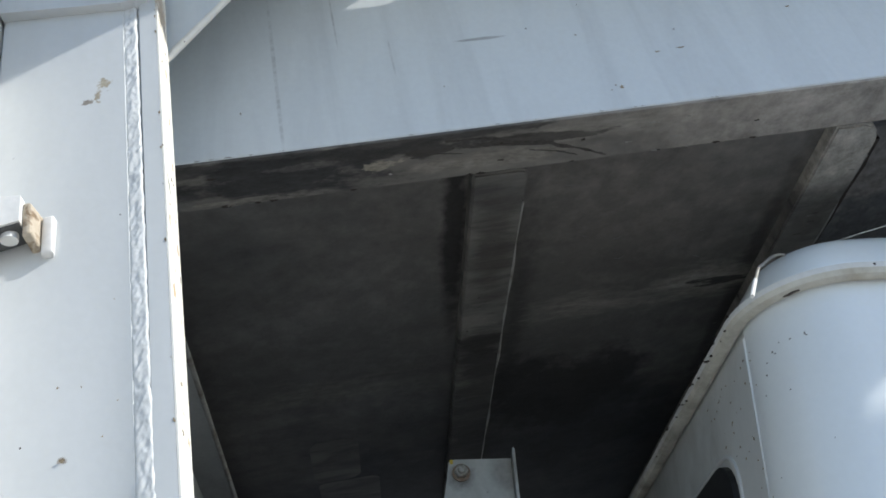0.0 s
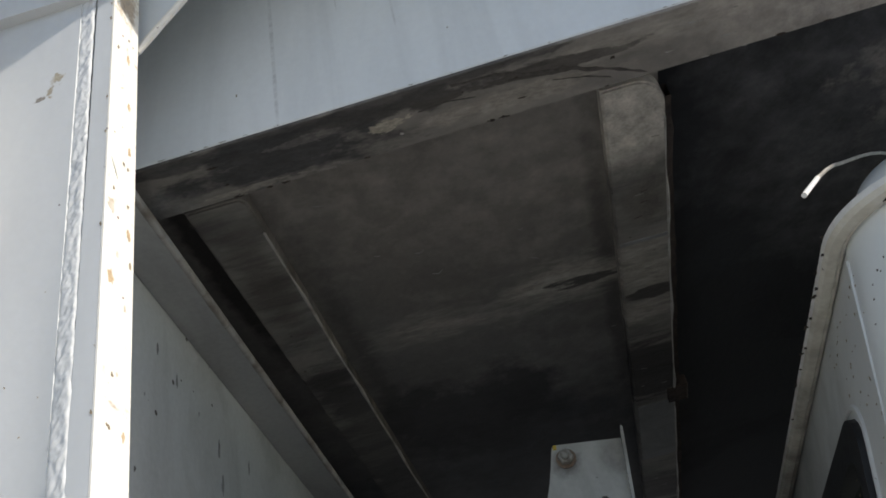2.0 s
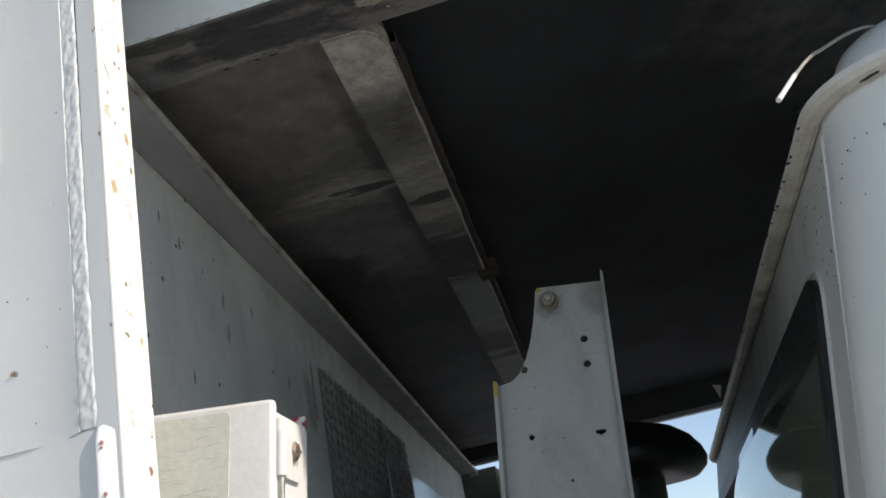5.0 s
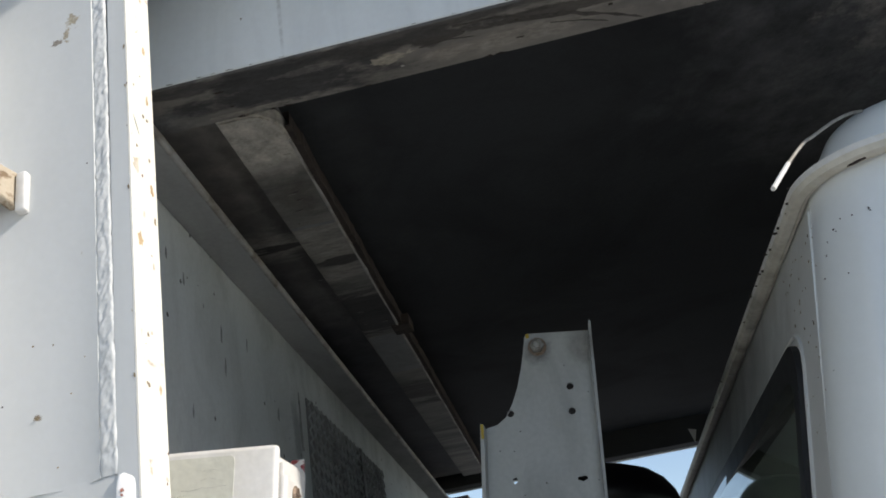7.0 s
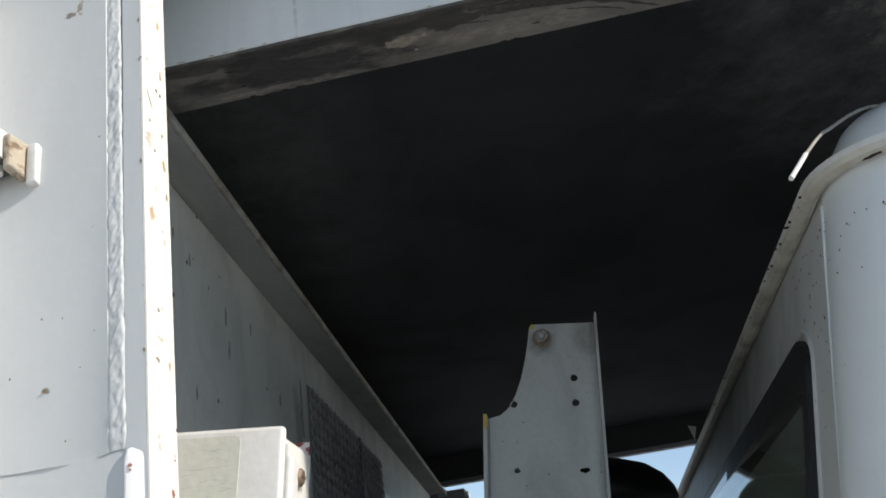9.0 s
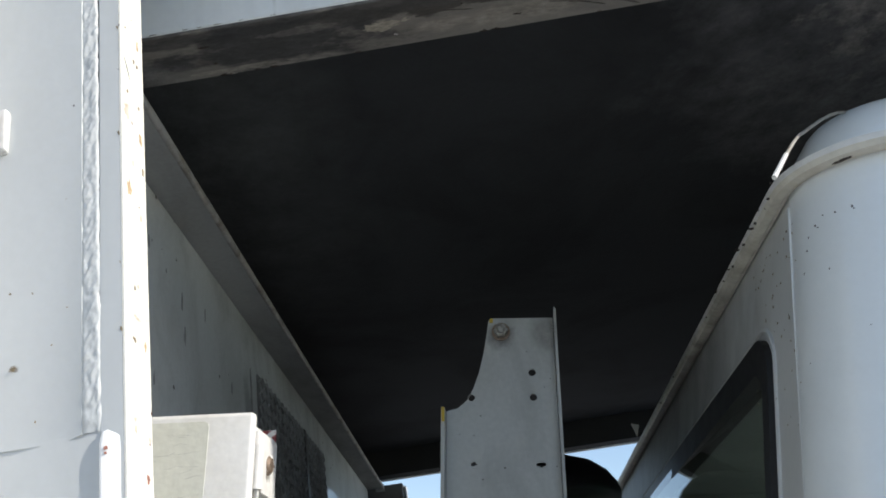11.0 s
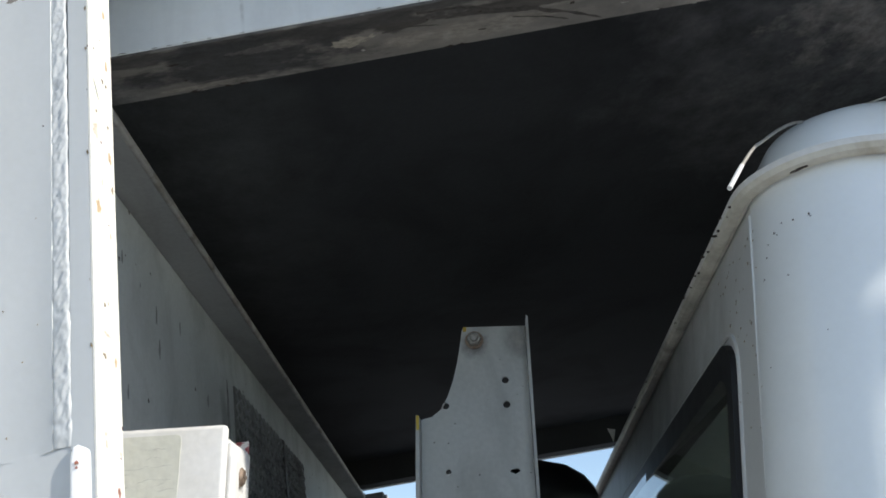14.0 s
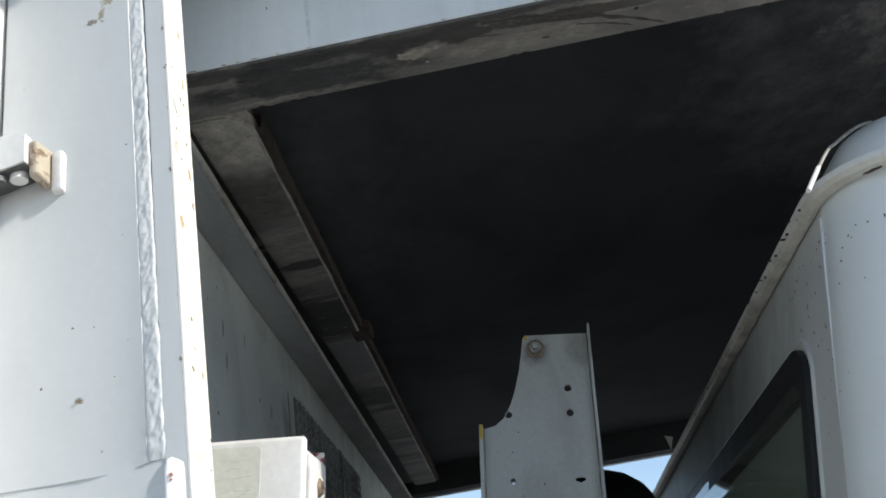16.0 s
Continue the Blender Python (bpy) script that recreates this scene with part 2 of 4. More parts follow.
stain_or_shade(COVER_PAINT, (-0.4, 1.4, 0), (1.2, 0.7, 9), (0.055, 0.053, 0.05), 0.5, 22, 1.3, 0.8)
# strips beside the ribs: soot, with the ribs' shadow painted in
stain_or_shade(COVER_PAINT, (-0.560, 1.18, 0), (0.024, 0.30, 9), (0.020, 0.018, 0.017), 0.9, 30, 0.7, 0.5)
stain_or_shade(COVER_PAINT, (-0.020, 1.50, 0), (0.020, 0.60, 9), (0.035, 0.033, 0.031), 0.6, 24, 0.7, 0.6)
stain_or_shade(COVER_PAINT, (-0.440, 1.45, 0), (0.030, 0.45, 9), (0.040, 0.038, 0.036), 0.6, 24, 0.9, 0.7)
# sheet darker and bluer over its far part
stain_or_shade(COVER_PAINT, (-0.45, 2.60, 0), (1.3, 0.95, 9), (0.034, 0.037, 0.042), 0.8, 5, 0.5, 0.35)
stain_or_shade(POST_PAINT, (-0.0560, 0, -0.029), (0.0062, 9, 0.010), (0.38, 0.33, 0.23), 0.9, 120, 2.0, 0.25)
stain_or_shade(POST_PAINT, (-0.0630, 0, -0.045), (0.0045, 9, 0.010), (0.34, 0.29, 0.20), 0.9, 140, 1.6, 0.25)
stain_or_shade(POST_PAINT, (-0.0720, 0, -0.053), (0.0075, 9, 0.0035), (0.22, 0.19, 0.15), 0.9, 150, 1.6, 0.25)
stain_or_shade(POST_PAINT, (-0.0890, 0, -0.444), (0.0038, 9, 0.0032), (0.30, 0.26, 0.21), 0.8, 150, 1.4, 0.3)
# rail darker beyond its near end
stain_or_shade(RAIL_PAINT, (0, 1.55, 0), (9, 1.35, 9), (0.11, 0.11, 0.106), 0.85, 4, 0.5, 0.7, (1, 0.5, 1))
stain_or_shade(RIB_PAINT, (0.03, 1.05, 0), (0.22, 0.13, 9), (0.52, 0.49, 0.43), 0.85, 9, 0.8, 0.5)
stain_or_shade(RIB_PAINT, (0.05, 1.245, 0), (0.045, 0.060, 9), (0.095, 0.088, 0.075), 0.75, 14, 1.3, 0.5)
stain_or_shade(RIB_PAINT, (0.03, 1.40, 0), (0.10, 0.075, 9), (0.31, 0.29, 0.255), 0.75, 26, 1.2, 0.6, (0.4, 1.4, 1))
stain_or_shade(RIB_PAINT, (0.04, 1.53, 0), (0.10, 0.035, 9), (0.30, 0.28, 0.25), 0.7, 30, 1.6, 0.6, (0.4, 1.5, 1))
stain_or_shade(RIB_PAINT, (0.05, 1.475, 0), (0.07, 0.020, 9), (0.035, 0.031, 0.028), 0.9, 26, 1.8, 0.25, (0.35, 1.6, 1))
stain_or_shade(RIB_PAINT, (0.04, 1.72, 0), (0.12, 0.13, 9), (0.022, 0.021, 0.020), 0.92, 14, 1.2, 0.3, (0.4, 1.6, 1))
stain_or_shade(COVER_PAINT, (-0.10, 1.415, 0), (0.13, 0.070, 9), (0.34, 0.32, 0.28), 0.75, 14, 1.6, 0.9, (0.55, 1.6, 1))
stain_or_shade(COVER_PAINT, (-0.30, 1.44, 0), (0.15, 0.050, 9), (0.31, 0.29, 0.255), 0.65, 14, 1.8, 1.0, (0.5, 1.8, 1))
stain_or_shade(COVER_PAINT, (-0.33, 1.77, 0), (0.22, 0.18, 9), (0.016, 0.016, 0.017), 0.85, 8, 1.2, 0.4)
stain_or_shade(COVER_PAINT, (-0.06, 1.425, 0), (0.05, 0.012, 9), (0.030, 0.028, 0.026), 0.9, 30, 2.0, 0.3, (0.5, 1.5, 1))
# hazy glare over the roof's left, painted as a paler tone
stain_or_shade(SOOT, (-0.48, 1.30, 0.08), (0.42, 0.85, 9), (0.120, 0.128, 0.125), 0.85, 3, 0.4, 0.95)
stain_or_shade(UNDER, (-0.10, 0.918, 0), (0.30, 0.016, 9), (0.060, 0.058, 0.056), 0.85, 26, 1.4, 0.3, (0.35, 1, 1))
stain_or_shade(UNDER, (0.15, 0.972, 0), (0.15, 0.020, 9), (0.28, 0.26, 0.225), 0.75, 30, 1.6, 0.5, (0.4, 1, 1))
stain_or_shade(UNDER, (0.36, 0.935, 0), (0.22, 0.020, 9), (0.30, 0.28, 0.245), 0.7, 24, 1.3, 0.3, (0.3, 1, 1))
stain_or_shade(UNDER, (-0.13, 0.957, 0), (0.17, 0.048, 9), (0.036, 0.037, 0.039), 0.93, 26, 1.5, 0.45, (0.45, 1.1, 1))
stain_or_shade(UNDER, (0.03, 0.935, 0), (0.13, 0.016, 9), (0.050, 0.048, 0.046), 0.85, 34, 1.8, 0.35, (0.4, 1, 1))
stain_or_shade(UNDER, (0.20, 0.943, 0), (0.13, 0.009, 9), (0.060, 0.055, 0.049), 0.85, 36, 2.2, 0.2, (0.3, 1, 1))
stain_or_shade(UNDER, (0.00, 0.957, 0), (0.035, 0.009, 9), (0.36, 0.33, 0.27), 0.9, 60, 1.8, 0.1, (0.5, 1, 1))
stain_or_shade(UNDER, (-0.175, 0.989, 0), (0.06, 0.004, 9), (0.25, 0.235, 0.205), 0.75, 50, 1.5, 0.15, (0.4, 1, 1))
stain_or_shade(UNDER, (-0.10, 0.940, 0), (0.04, 0.006, 9), (0.15, 0.145, 0.135), 0.5, 60, 2.4, 0.1, (0.5, 1, 1))
# haze at the left corner, painted in pale grey
stain_or_shade(UNDER, (-0.33, 0.985, 0), (0.10, 0.05, 9), (0.20, 0.205, 0.205), 0.8, 16, 0.9, 0.9)
stain_or_shade(RIB_PAINT, (0.04, 2.30, 0), (0.10, 0.10, 9), (0.040, 0.036, 0.032), 0.8, 16, 1.8, 0.35, (0.4, 1.6, 1))
stain_or_shade(RIB_PAINT, (-0.50, 1.52, 0), (0.06, 0.13, 9), (0.030, 0.027, 0.025), 0.85, 16, 1.6, 0.4, (0.4, 1.6, 1))
stain_or_shade(RIB_PAINT, (-0.50, 1.96, 0), (0.07, 0.16, 9), (0.025, 0.023, 0.022), 0.9, 12, 1.4, 0.4, (0.4, 1.6, 1))
stain_or_shade(RIB_PAINT, (-0.50, 1.20, 0), (0.045, 0.14, 9), (0.060, 0.052, 0.045), 0.7, 20, 1.4, 0.6, (0.4, 1.6, 1))
stain_or_shade(RIB_PAINT, (-0.50, 1.85, 0), (0.14, 0.30, 9), (0.05, 0.048, 0.045), 0.8, 10, 1.6, 0.5, (0.5, 1.5, 1))
# light bounced up from the cab, painted into the underside's right half
stain_or_shade(UNDER, (0.85, 0.95, 0), (0.62, 0.5, 9), (0.42, 0.39, 0.35), 0.85, 5, 0.7, 0.6)
stain_or_shade(SOOT, (0.92, 1.25, 0.08), (0.56, 0.50, 9), (0.17, 0.17, 0.173), 0.85, 5, 0.8, 0.8)
stain_or_shade(SOOT, (0.86, 1.22, 0.08), (0.24, 0.13, 9), (0.34, 0.31, 0.285), 0.7, 14, 1.6, 0.6)
stain_or_shade(WALL_PAINT, (0, 0.40, -0.21), (9, 0.035, 0.08), (0.09, 0.09, 0.088), 0.5, 14, 1.2, 0.5)
# darker band along the wall's top, below the rail flange
stain_or_shade(WALL_PAINT, (0, 0.95, -0.030), (9, 1.0, 0.085), (0.12, 0.12, 0.115), 0.7, 9, 0.8, 0.9)
stain_or_shade(GIRDER_PAINT, (-0.118, 0.911, 0.15), (0.0034, 9, 0.20), (0.50, 0.53, 0.54), 0.5, 20, 0.5, 0.5)
stain_or_shade(GIRDER_PAINT, (-0.030, 0.911, 0.24), (0.0018, 9, 0.06), (0.42, 0.44, 0.45), 0.6, 20, 0.5, 0.5)
stain_or_shade(GIRDER_PAINT, (0.04, 0.911, 0.15), (0.0022, 9, 0.05), (0.48, 0.50, 0.51), 0.5, 20, 0.5, 0.5)
stain_or_shade(BRACKET_PAINT, (0.110, 1.55, 2.452), (0.026, 9, 0.028), (0.15, 0.145, 0.135), 0.85, 40, 0.6, 0.6)
stain_or_shade(BRACKET_PAINT, (0.185, 1.55, 2.46), (0.03, 9, 0.05), (0.20, 0.19, 0.17), 0.6, 20, 0.8, 0.7)
# shade of the unlit rear, painted in along with grime
stain_or_shade(REAR_SHADE_PAINT, (0, 1.70, -0.15), (9, 1.45, 9), (0.125, 0.127, 0.12), 0.85, 6, 0.35, 0.5, mottle=0.6)
# gutter darker and browner along its rear run
stain_or_shade(GUTTER_WHITE, (0, 1.75, 0), (0.08, 1.5, 9), (0.20, 0.19, 0.165), 0.8, 14, 0.5, 0.5, mottle=0.8)
stain_or_shade(GUTTER_PAINT, (-0.01, 1.62, 0), (0.08, 1.5, 9), (0.15, 0.135, 0.11), 0.85, 14, 0.6, 0.5)
stain_or_shade(BAR_PAINT, (0, 0.02, 0.11), (9, 0.03, 0.045), (0.36, 0.24, 0.12), 0.7, 50, 1.5, 0.4)
stain_or_shade(GIRDER_PAINT, (0.166, 0.911, 0.1645), (0.040, 9, 0.003), (0.30, 0.31, 0.32), 0.7, 30, 0.8, 0.4)


# ---- mesh helpers ----
def part(name, bm, mat, parent=None, label="", smooth=False):
    """Link a bmesh as one mesh object under a thing or a part."""
    bmesh.ops.recalc_face_normals(bm, faces=bm.faces[:])
    me = bpy.data.meshes.new(name)
    bm.to_mesh(me)
    bm.free()
    me.materials.append(mat)
    if smooth:
        me.shade_smooth()
        me.set_sharp_from_angle(angle=radians(35))
    ob = new(name, me)
    ob.parent = parent
    if label:
        ob["label"] = label
    return ob


def thing(name, m, label, category, group="", kind=""):
    ob = new(name)
    ob.empty_display_size = 0.05
    ob.matrix_world = m
    return tagged(ob, label, category, group, kind)


def box(x0, x1, y0, y1, z0, z1, bevel=0.0, segments=2, bm=None):
    bm = bm or bmesh.new()
    made = bmesh.ops.create_cube(bm, size=1.0, matrix=Matrix.Translation(((x0 + x1) / 2, (y0 + y1) / 2, (z0 + z1) / 2))
                                 @ Matrix.Diagonal((x1 - x0, y1 - y0, z1 - z0, 1)))
    if bevel:
        edges = list({e for v in made["verts"] for e in v.link_edges})
        bmesh.ops.bevel(bm, geom=edges, offset=bevel, segments=segments, profile=0.5, affect="EDGES")
    return bm


def tube(points, radius, sides=8, bm=None, flat=1.0):
    """A round rod along a line of points."""
    bm = bm or bmesh.new()
    pts = [Vector(p) for p in points]
    rings = []
    for i, p in enumerate(pts):
        d = (pts[min(i + 1, len(pts) - 1)] - pts[max(i - 1, 0)]).normalized()
        a = d.orthogonal().normalized() if not rings else (side - d * side.dot(d)).normalized()
        side, b = a, d.cross(a)
        r = radius[i] if isinstance(radius, (list, tuple)) else radius
        rings.append([bm.verts.new(p + r * (math.cos(k * 2 * math.pi / sides) * a + flat * math.sin(k * 2 * math.pi / sides) * b)) for k in range(sides)])
    for r0, r1 in zip(rings, rings[1:]):
        for k in range(sides):
            bm.faces.new((r0[k], r0[(k + 1) % sides], r1[(k + 1) % sides], r1[k]))
    bm.faces.new(rings[0])
    bm.faces.new(rings[-1])
    return bm


def lathe(profile, sides=32, bm=None):
    bm = bm or bmesh.new()
    rings = [[bm.verts.new((r * math.cos(k * 2 * math.pi / sides), r * math.sin(k * 2 * math.pi / sides), z)) for k in range(sides)] for r, z in profile]
    for r0, r1 in zip(rings, rings[1:]):
        for k in range(sides):
            bm.faces.new((r0[k], r0[(k + 1) % sides], r1[(k + 1) % sides], r1[k]))
    bm.faces.new(rings[0])
    bm.faces.new(rings[-1])
    return bm


def plate(outline, depth, holes=(), to=None):
    """A flat plate from a 2D outline with holes, depth thick along its normal. to maps (a, b, n) to a place."""
    to = to or (lambda a, b, n: (a, n, b))
    bm = bmesh.new()
    edges = []
    for loop in (outline, *holes):
        vs = [bm.verts.new((a, b, 0)) for a, b in loop]
        edges += [bm.edges.new((vs[i], vs[(i + 1) % len(vs)])) for i in range(len(vs))]
    faces = [g for g in bmesh.ops.triangle_fill(bm, edges=edges, use_beauty=True)["geom"] if isinstance(g, bmesh.types.BMFace)]
    up = bmesh.ops.extrude_face_region(bm, geom=faces)
    for v in up["geom"]:
        if isinstance(v, bmesh.types.BMVert):
            v.co.z += depth
    for v in bm.verts:
        v.co = to(*v.co)
    return bm


def ring(x, z, r, n=14):
    return [(x + r * math.cos(2 * math.pi * k / n), z + r * math.sin(2 * math.pi * k / n)) for k in range(n)]


def rounded(x0, x1, y0, y1, r, n=8):
    """A rounded rectangle, counter-clockwise from the lower left corner's lower end."""
    pts = []
    for cx, cy, a in ((x1 - r, y0 + r, -90), (x1 - r, y1 - r, 0), (x0 + r, y1 - r, 90), (x0 + r, y0 + r, 180)):
        pts += [(cx + r * math.cos(radians(a + 90 * k / n)), cy + r * math.sin(radians(a + 90 * k / n))) for k in range(n + 1)]
    return pts


def blot(radius, seed, n=14, wild=0.5, stretch=1.0):
    """An uneven flat patch's outline round the origin."""
    rnd = random.Random(seed)
    return [(radius * stretch * (1 + wild * rnd.uniform(-1, 1)) * math.cos(2 * math.pi * k / n), radius * (1 + wild * rnd.uniform(-1, 1)) * math.sin(2 * math.pi * k / n)) for k in range(n)]


# the body's own frame: tipped back a little, origin on the girder's lower edge
BODY = Matrix.Translation((0, 0, 2.6486)) @ Matrix.Rotation(radians(-6.3), 4, "Y")
POST = BODY @ Matrix.Translation((-0.2350, 0.753, 0)) @ Matrix.Translation((0.0165, 0, -0.45)) @ Matrix.Rotation(radians(-1.6), 4, "Y") @ Matrix.Rotation(radians(1.0), 4, "X") @ Matrix.Translation((0, 0, 0.45))
SKEW = Matrix.Rotation(radians(2.58), 4, "Z")


def move(x, y, z):
    return Matrix.Translation((x, y, z))


# ---- ground ----
bm = bmesh.new()
bmesh.ops.create_grid(bm, x_segments=2, y_segments=2, size=2500)
ground = part("ground", bm, GROUND)
tagged(ground, "pale dry gravel ground around the truck", "ground", kind="structure")

# ---- chassis under all ----
chassis = thing("truck_chassis", Matrix.Identity(4), "dark steel truck chassis carrying cab and body", "truck chassis")
part("side_rail", box(-3.2, 2.6, 1.25, 1.35, 0.70, 0.95, 0.008), STEEL, chassis)
part("side_rail", box(-3.2, 2.6, 3.05, 3.15, 0.70, 0.95, 0.008), STEEL, chassis)
part("cross_member", box(-0.34, 0.40, 1.02, 3.42, 0.95, 1.03, 0.008), STEEL, chassis)
for x in (-2.2, 1.5):
    for y in (1.0, 3.1):
        wheel = bmesh.new()
        lathe([(0.16, -0.13), (0.40, -0.14), (0.47, -0.09), (0.47, 0.09), (0.40, 0.14), (0.16, 0.13)], 28, wheel)
        for v in wheel.verts:
            v.co = (v.co.x + x, v.co.z + y + 0.14, v.co.y + 0.47)
        part("wheel", wheel, RUBBER, chassis, smooth=True)
for y in (1.30, 3.10):
    part("hanger", box(-2.28, -2.12, y - 0.05, y + 0.05, 0.42, 0.72), STEEL, chassis)
    part("hanger", box(1.42, 1.58, y - 0.05, y + 0.05, 0.42, 0.72), STEEL, chassis)

# ---- overhead girder ----
girder = thing("overhead_girder", BODY, "pale grey painted steel girder with a grimy scraped underside", "girder")
gird = bmesh.new()
box(-0.42, 2.3, 0.911, 0.998, 0.0, 0.37, 0.0015, 1, gird)
part("web", gird, GIRDER_PAINT, girder)
part("lower_flange", box(-0.42, 2.3, 0.9125, 0.9985, -0.004, 0.002, 0.001, 1), UNDER, girder, "soot-stained scraped underside")
# unseen overhang added to shade girder and cab; its slots let sun patches through
part("shading_flange", plate([(-0.42, 0.682), (-0.20, 0.682), (-0.20, 0.20), (0.11, 0.20), (0.25, 0.682), (1.6, 0.682), (1.6, 0.64), (2.3, 0.64), (2.3, 1.02), (-0.42, 1.02)], 0.012, [rounded(0.165, 0.262, 0.857, 0.898, 0.018, 6), rounded(1.745, 1.93, 0.674, 0.694, 0.0095, 5)], to=lambda a, b, nn: (a, b, 0.371 + nn)), GIRDER_PAINT, girder)

rnd = random.Random(12)
for i, (u, w, r, st) in enumerate(((-0.167, 0.074, 0.0016, 0.6), (0.437, 0.101, 0.0010, 5), (0.402, 0.098, 0.0009, 3), (0.333, 0.039, 0.0020, 1), (0.326, 0.044, 0.0012, 1), (0.318, 0.036, 0.0009, 1), (0.30, 0.15, 0.0008, 1.5),
                                   (0.10, 0.08, 0.0007, 1), (0.62, 0.16, 0.0012, 2), (0.75, 0.06, 0.0010, 1))):
    part("paint_chip", plate(blot(r, 400 + i, 9, 0.55, st), 0.0006, to=lambda a, b, nn, u=u, w=w: (u + a, 0.9104 + nn, w + b)), SMUDGE, girder)
for i in range(22):
    u, r = rnd.uniform(-0.30, 0.95), rnd.uniform(0.0003, 0.0008)
    part("edge_nick", plate(blot(r, 500 + i, 9, 0.6, rnd.uniform(1.5, 5)), 0.0006, to=lambda a, b, nn, u=u, r=r: (u + a, 0.9104 + nn, 0.0002 + 0.5 * r + 0.6 * b)), UNDER, girder)

# flaked paint and crust on the underside
def ribbon(points, widths, seed, z, depth=0.0006):
    """A thin ragged strip along a line on the underside."""
    rnd = random.Random(seed)
    near, far = [], []
    for (x0, y0), (x1, y1), w in zip(points, points[1:], widths):
        for k in range(6):
            q = k / 6
            x, y = x0 + (x1 - x0) * q, y0 + (y1 - y0) * q
            near.append((x, y - w * rnd.uniform(0.2, 0.8)))
            far.append((x + 0.001 * rnd.random(), y + w * rnd.uniform(0.2, 0.8)))
    return plate(near + [points[-1]] + far[::-1], depth, to=lambda a, b, nn: (a, b, z - nn))


for i, (pts, wid) in enumerate(((((0.085, 0.926), (0.138, 0.929), (0.175, 0.943), (0.215, 0.950), (0.262, 0.968), (0.312, 0.993)), (0.0030, 0.0056, 0.0040, 0.0062, 0.0040)),
                                (((0.150, 0.944), (0.190, 0.950), (0.230, 0.955)), (0.0028, 0.0040)),
                                (((0.040, 0.950), (0.075, 0.947), (0.110, 0.953)), (0.0010, 0.0016)),
                                (((0.200, 0.962), (0.240, 0.972), (0.270, 0.985)), (0.0012, 0.0018)))):
    part("flaked_crack", ribbon(pts, wid, 900 + i, -0.0042), FLAKE, girder, "dark crack in flaked paint")
rnd = random.Random(77)
for i in range(26):
    x = rnd.uniform(-0.28, 0.55)
    y = rnd.choice((0.9965, 0.9965, 0.915, rnd.uniform(0.93, 0.985)))
    part("crust_fleck", plate(blot(rnd.uniform(0.0010, 0.0026), 930 + i, 11, 0.6, rnd.uniform(1.2, 3.5)), 0.0008, to=lambda a, b, nn, x=x, y=y: (x + a, y + 0.7 * b, -0.0042 - nn)), LIP_RUST if i % 3 else EDGE_BARE, girder)

# ---- sooty roof above ----
roof = thing("canopy_roof", BODY, "black sooty steel canopy roof above the gap", "canopy")
part("roof_sheet", box(-2.5, 2.3, 1.0, 3.46, 0.080, 0.088), SOOT, roof)
part("far_beam", box(-2.5, 2.3, 3.46, 3.53, -0.014, 0.2, 0.002, 1), SOOT, roof)
part("far_lip", box(-0.42, 2.3, 3.532, 3.55, -0.018, 0.01, 0.002, 1), GIRDER_PAINT, roof)

# ---- front wall of the body ----
WALL = BODY @ move(-0.3776, 1.305, 0) @ SKEW
wall = thing("body_front_wall", WALL, "grey painted steel front wall with dark stains", "body wall", kind="structure")
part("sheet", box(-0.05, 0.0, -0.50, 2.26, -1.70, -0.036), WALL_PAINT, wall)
# white panel added where the far wall shines with sky light
part("sky_lit_panel", box(0.0005, 0.004, 1.25, 2.02, -0.70, -0.20, 0.002, 1), CAB_PAINT, wall, "glossy white panel added for the wall's sky-lit part")
for i, (y, z, r, tall) in enumerate(((0.011, -0.157, 0.0055, 3.2), (0.024, -0.204, 0.006, 2.2), (-0.191, -0.107, 0.0035, 2.6), (-0.132, -0.122, 0.004, 2.6), (-0.108, -0.310, 0.004, 2.2),
                                     (0.286, -0.211, 0.008, 1.6), (-0.06, -0.135, 0.0025, 1.5), (-0.22, -0.19, 0.002, 1.2), (0.13, -0.13, 0.004, 2.8), (0.43, -0.19, 0.013, 4.0), (0.08, -0.32, 0.002, 1.2))):
    part("grime_drip", plate(blot(r, 820 + i, 13, 0.35), 0.0006, to=lambda a, b, nn, y=y, z=z, tall=tall: (0.0001 + nn, y + 0.6 * a, z + tall * b)), DRIP, wall)
part("slot_floor", box(-2.2, -0.052, -0.30, 2.20, -0.06, -0.040), SOOT, wall)
part("slot_end", box(-2.25, -2.2, -0.30, 2.20, -0.06, 0.12), SOOT, wall)
rail = thing("guide_rail", WALL, "dirty grey steel guide rail with a worn bright edge", "rail")
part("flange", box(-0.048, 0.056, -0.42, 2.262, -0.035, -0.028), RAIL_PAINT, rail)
part("worn_lip", box(0.0562, 0.0635, -0.42, 2.270, -0.0385, -0.026, 0.0028, 3), EDGE_BARE, rail, "worn bare steel lip")
part("end_plate", box(0.03, 0.064, 2.271, 2.283, -0.045, -0.02, 0.001, 1), EDGE_BARE, rail)
far_post = thing("far_corner_post", BODY, "dark grimy corner post at the far side of the body", "post")
part("post", box(-0.60, -0.348, 3.60, 3.66, -1.7, -0.02, 0.006), SHEET_PATCH, far_post)
part("edge_strip", box(-0.346, -0.337, 3.62, 3.66, -1.7, -0.03, 0.003), WHITE, far_post)

# expanded metal vent in the wall
vent = thing("mesh_vent", WALL, "dark expanded-metal vent panel in the wall", "vent")
part("backing", box(0.0005, 0.0035, 0.475, 1.215, -0.46, -0.125), VENT_BACK, vent)
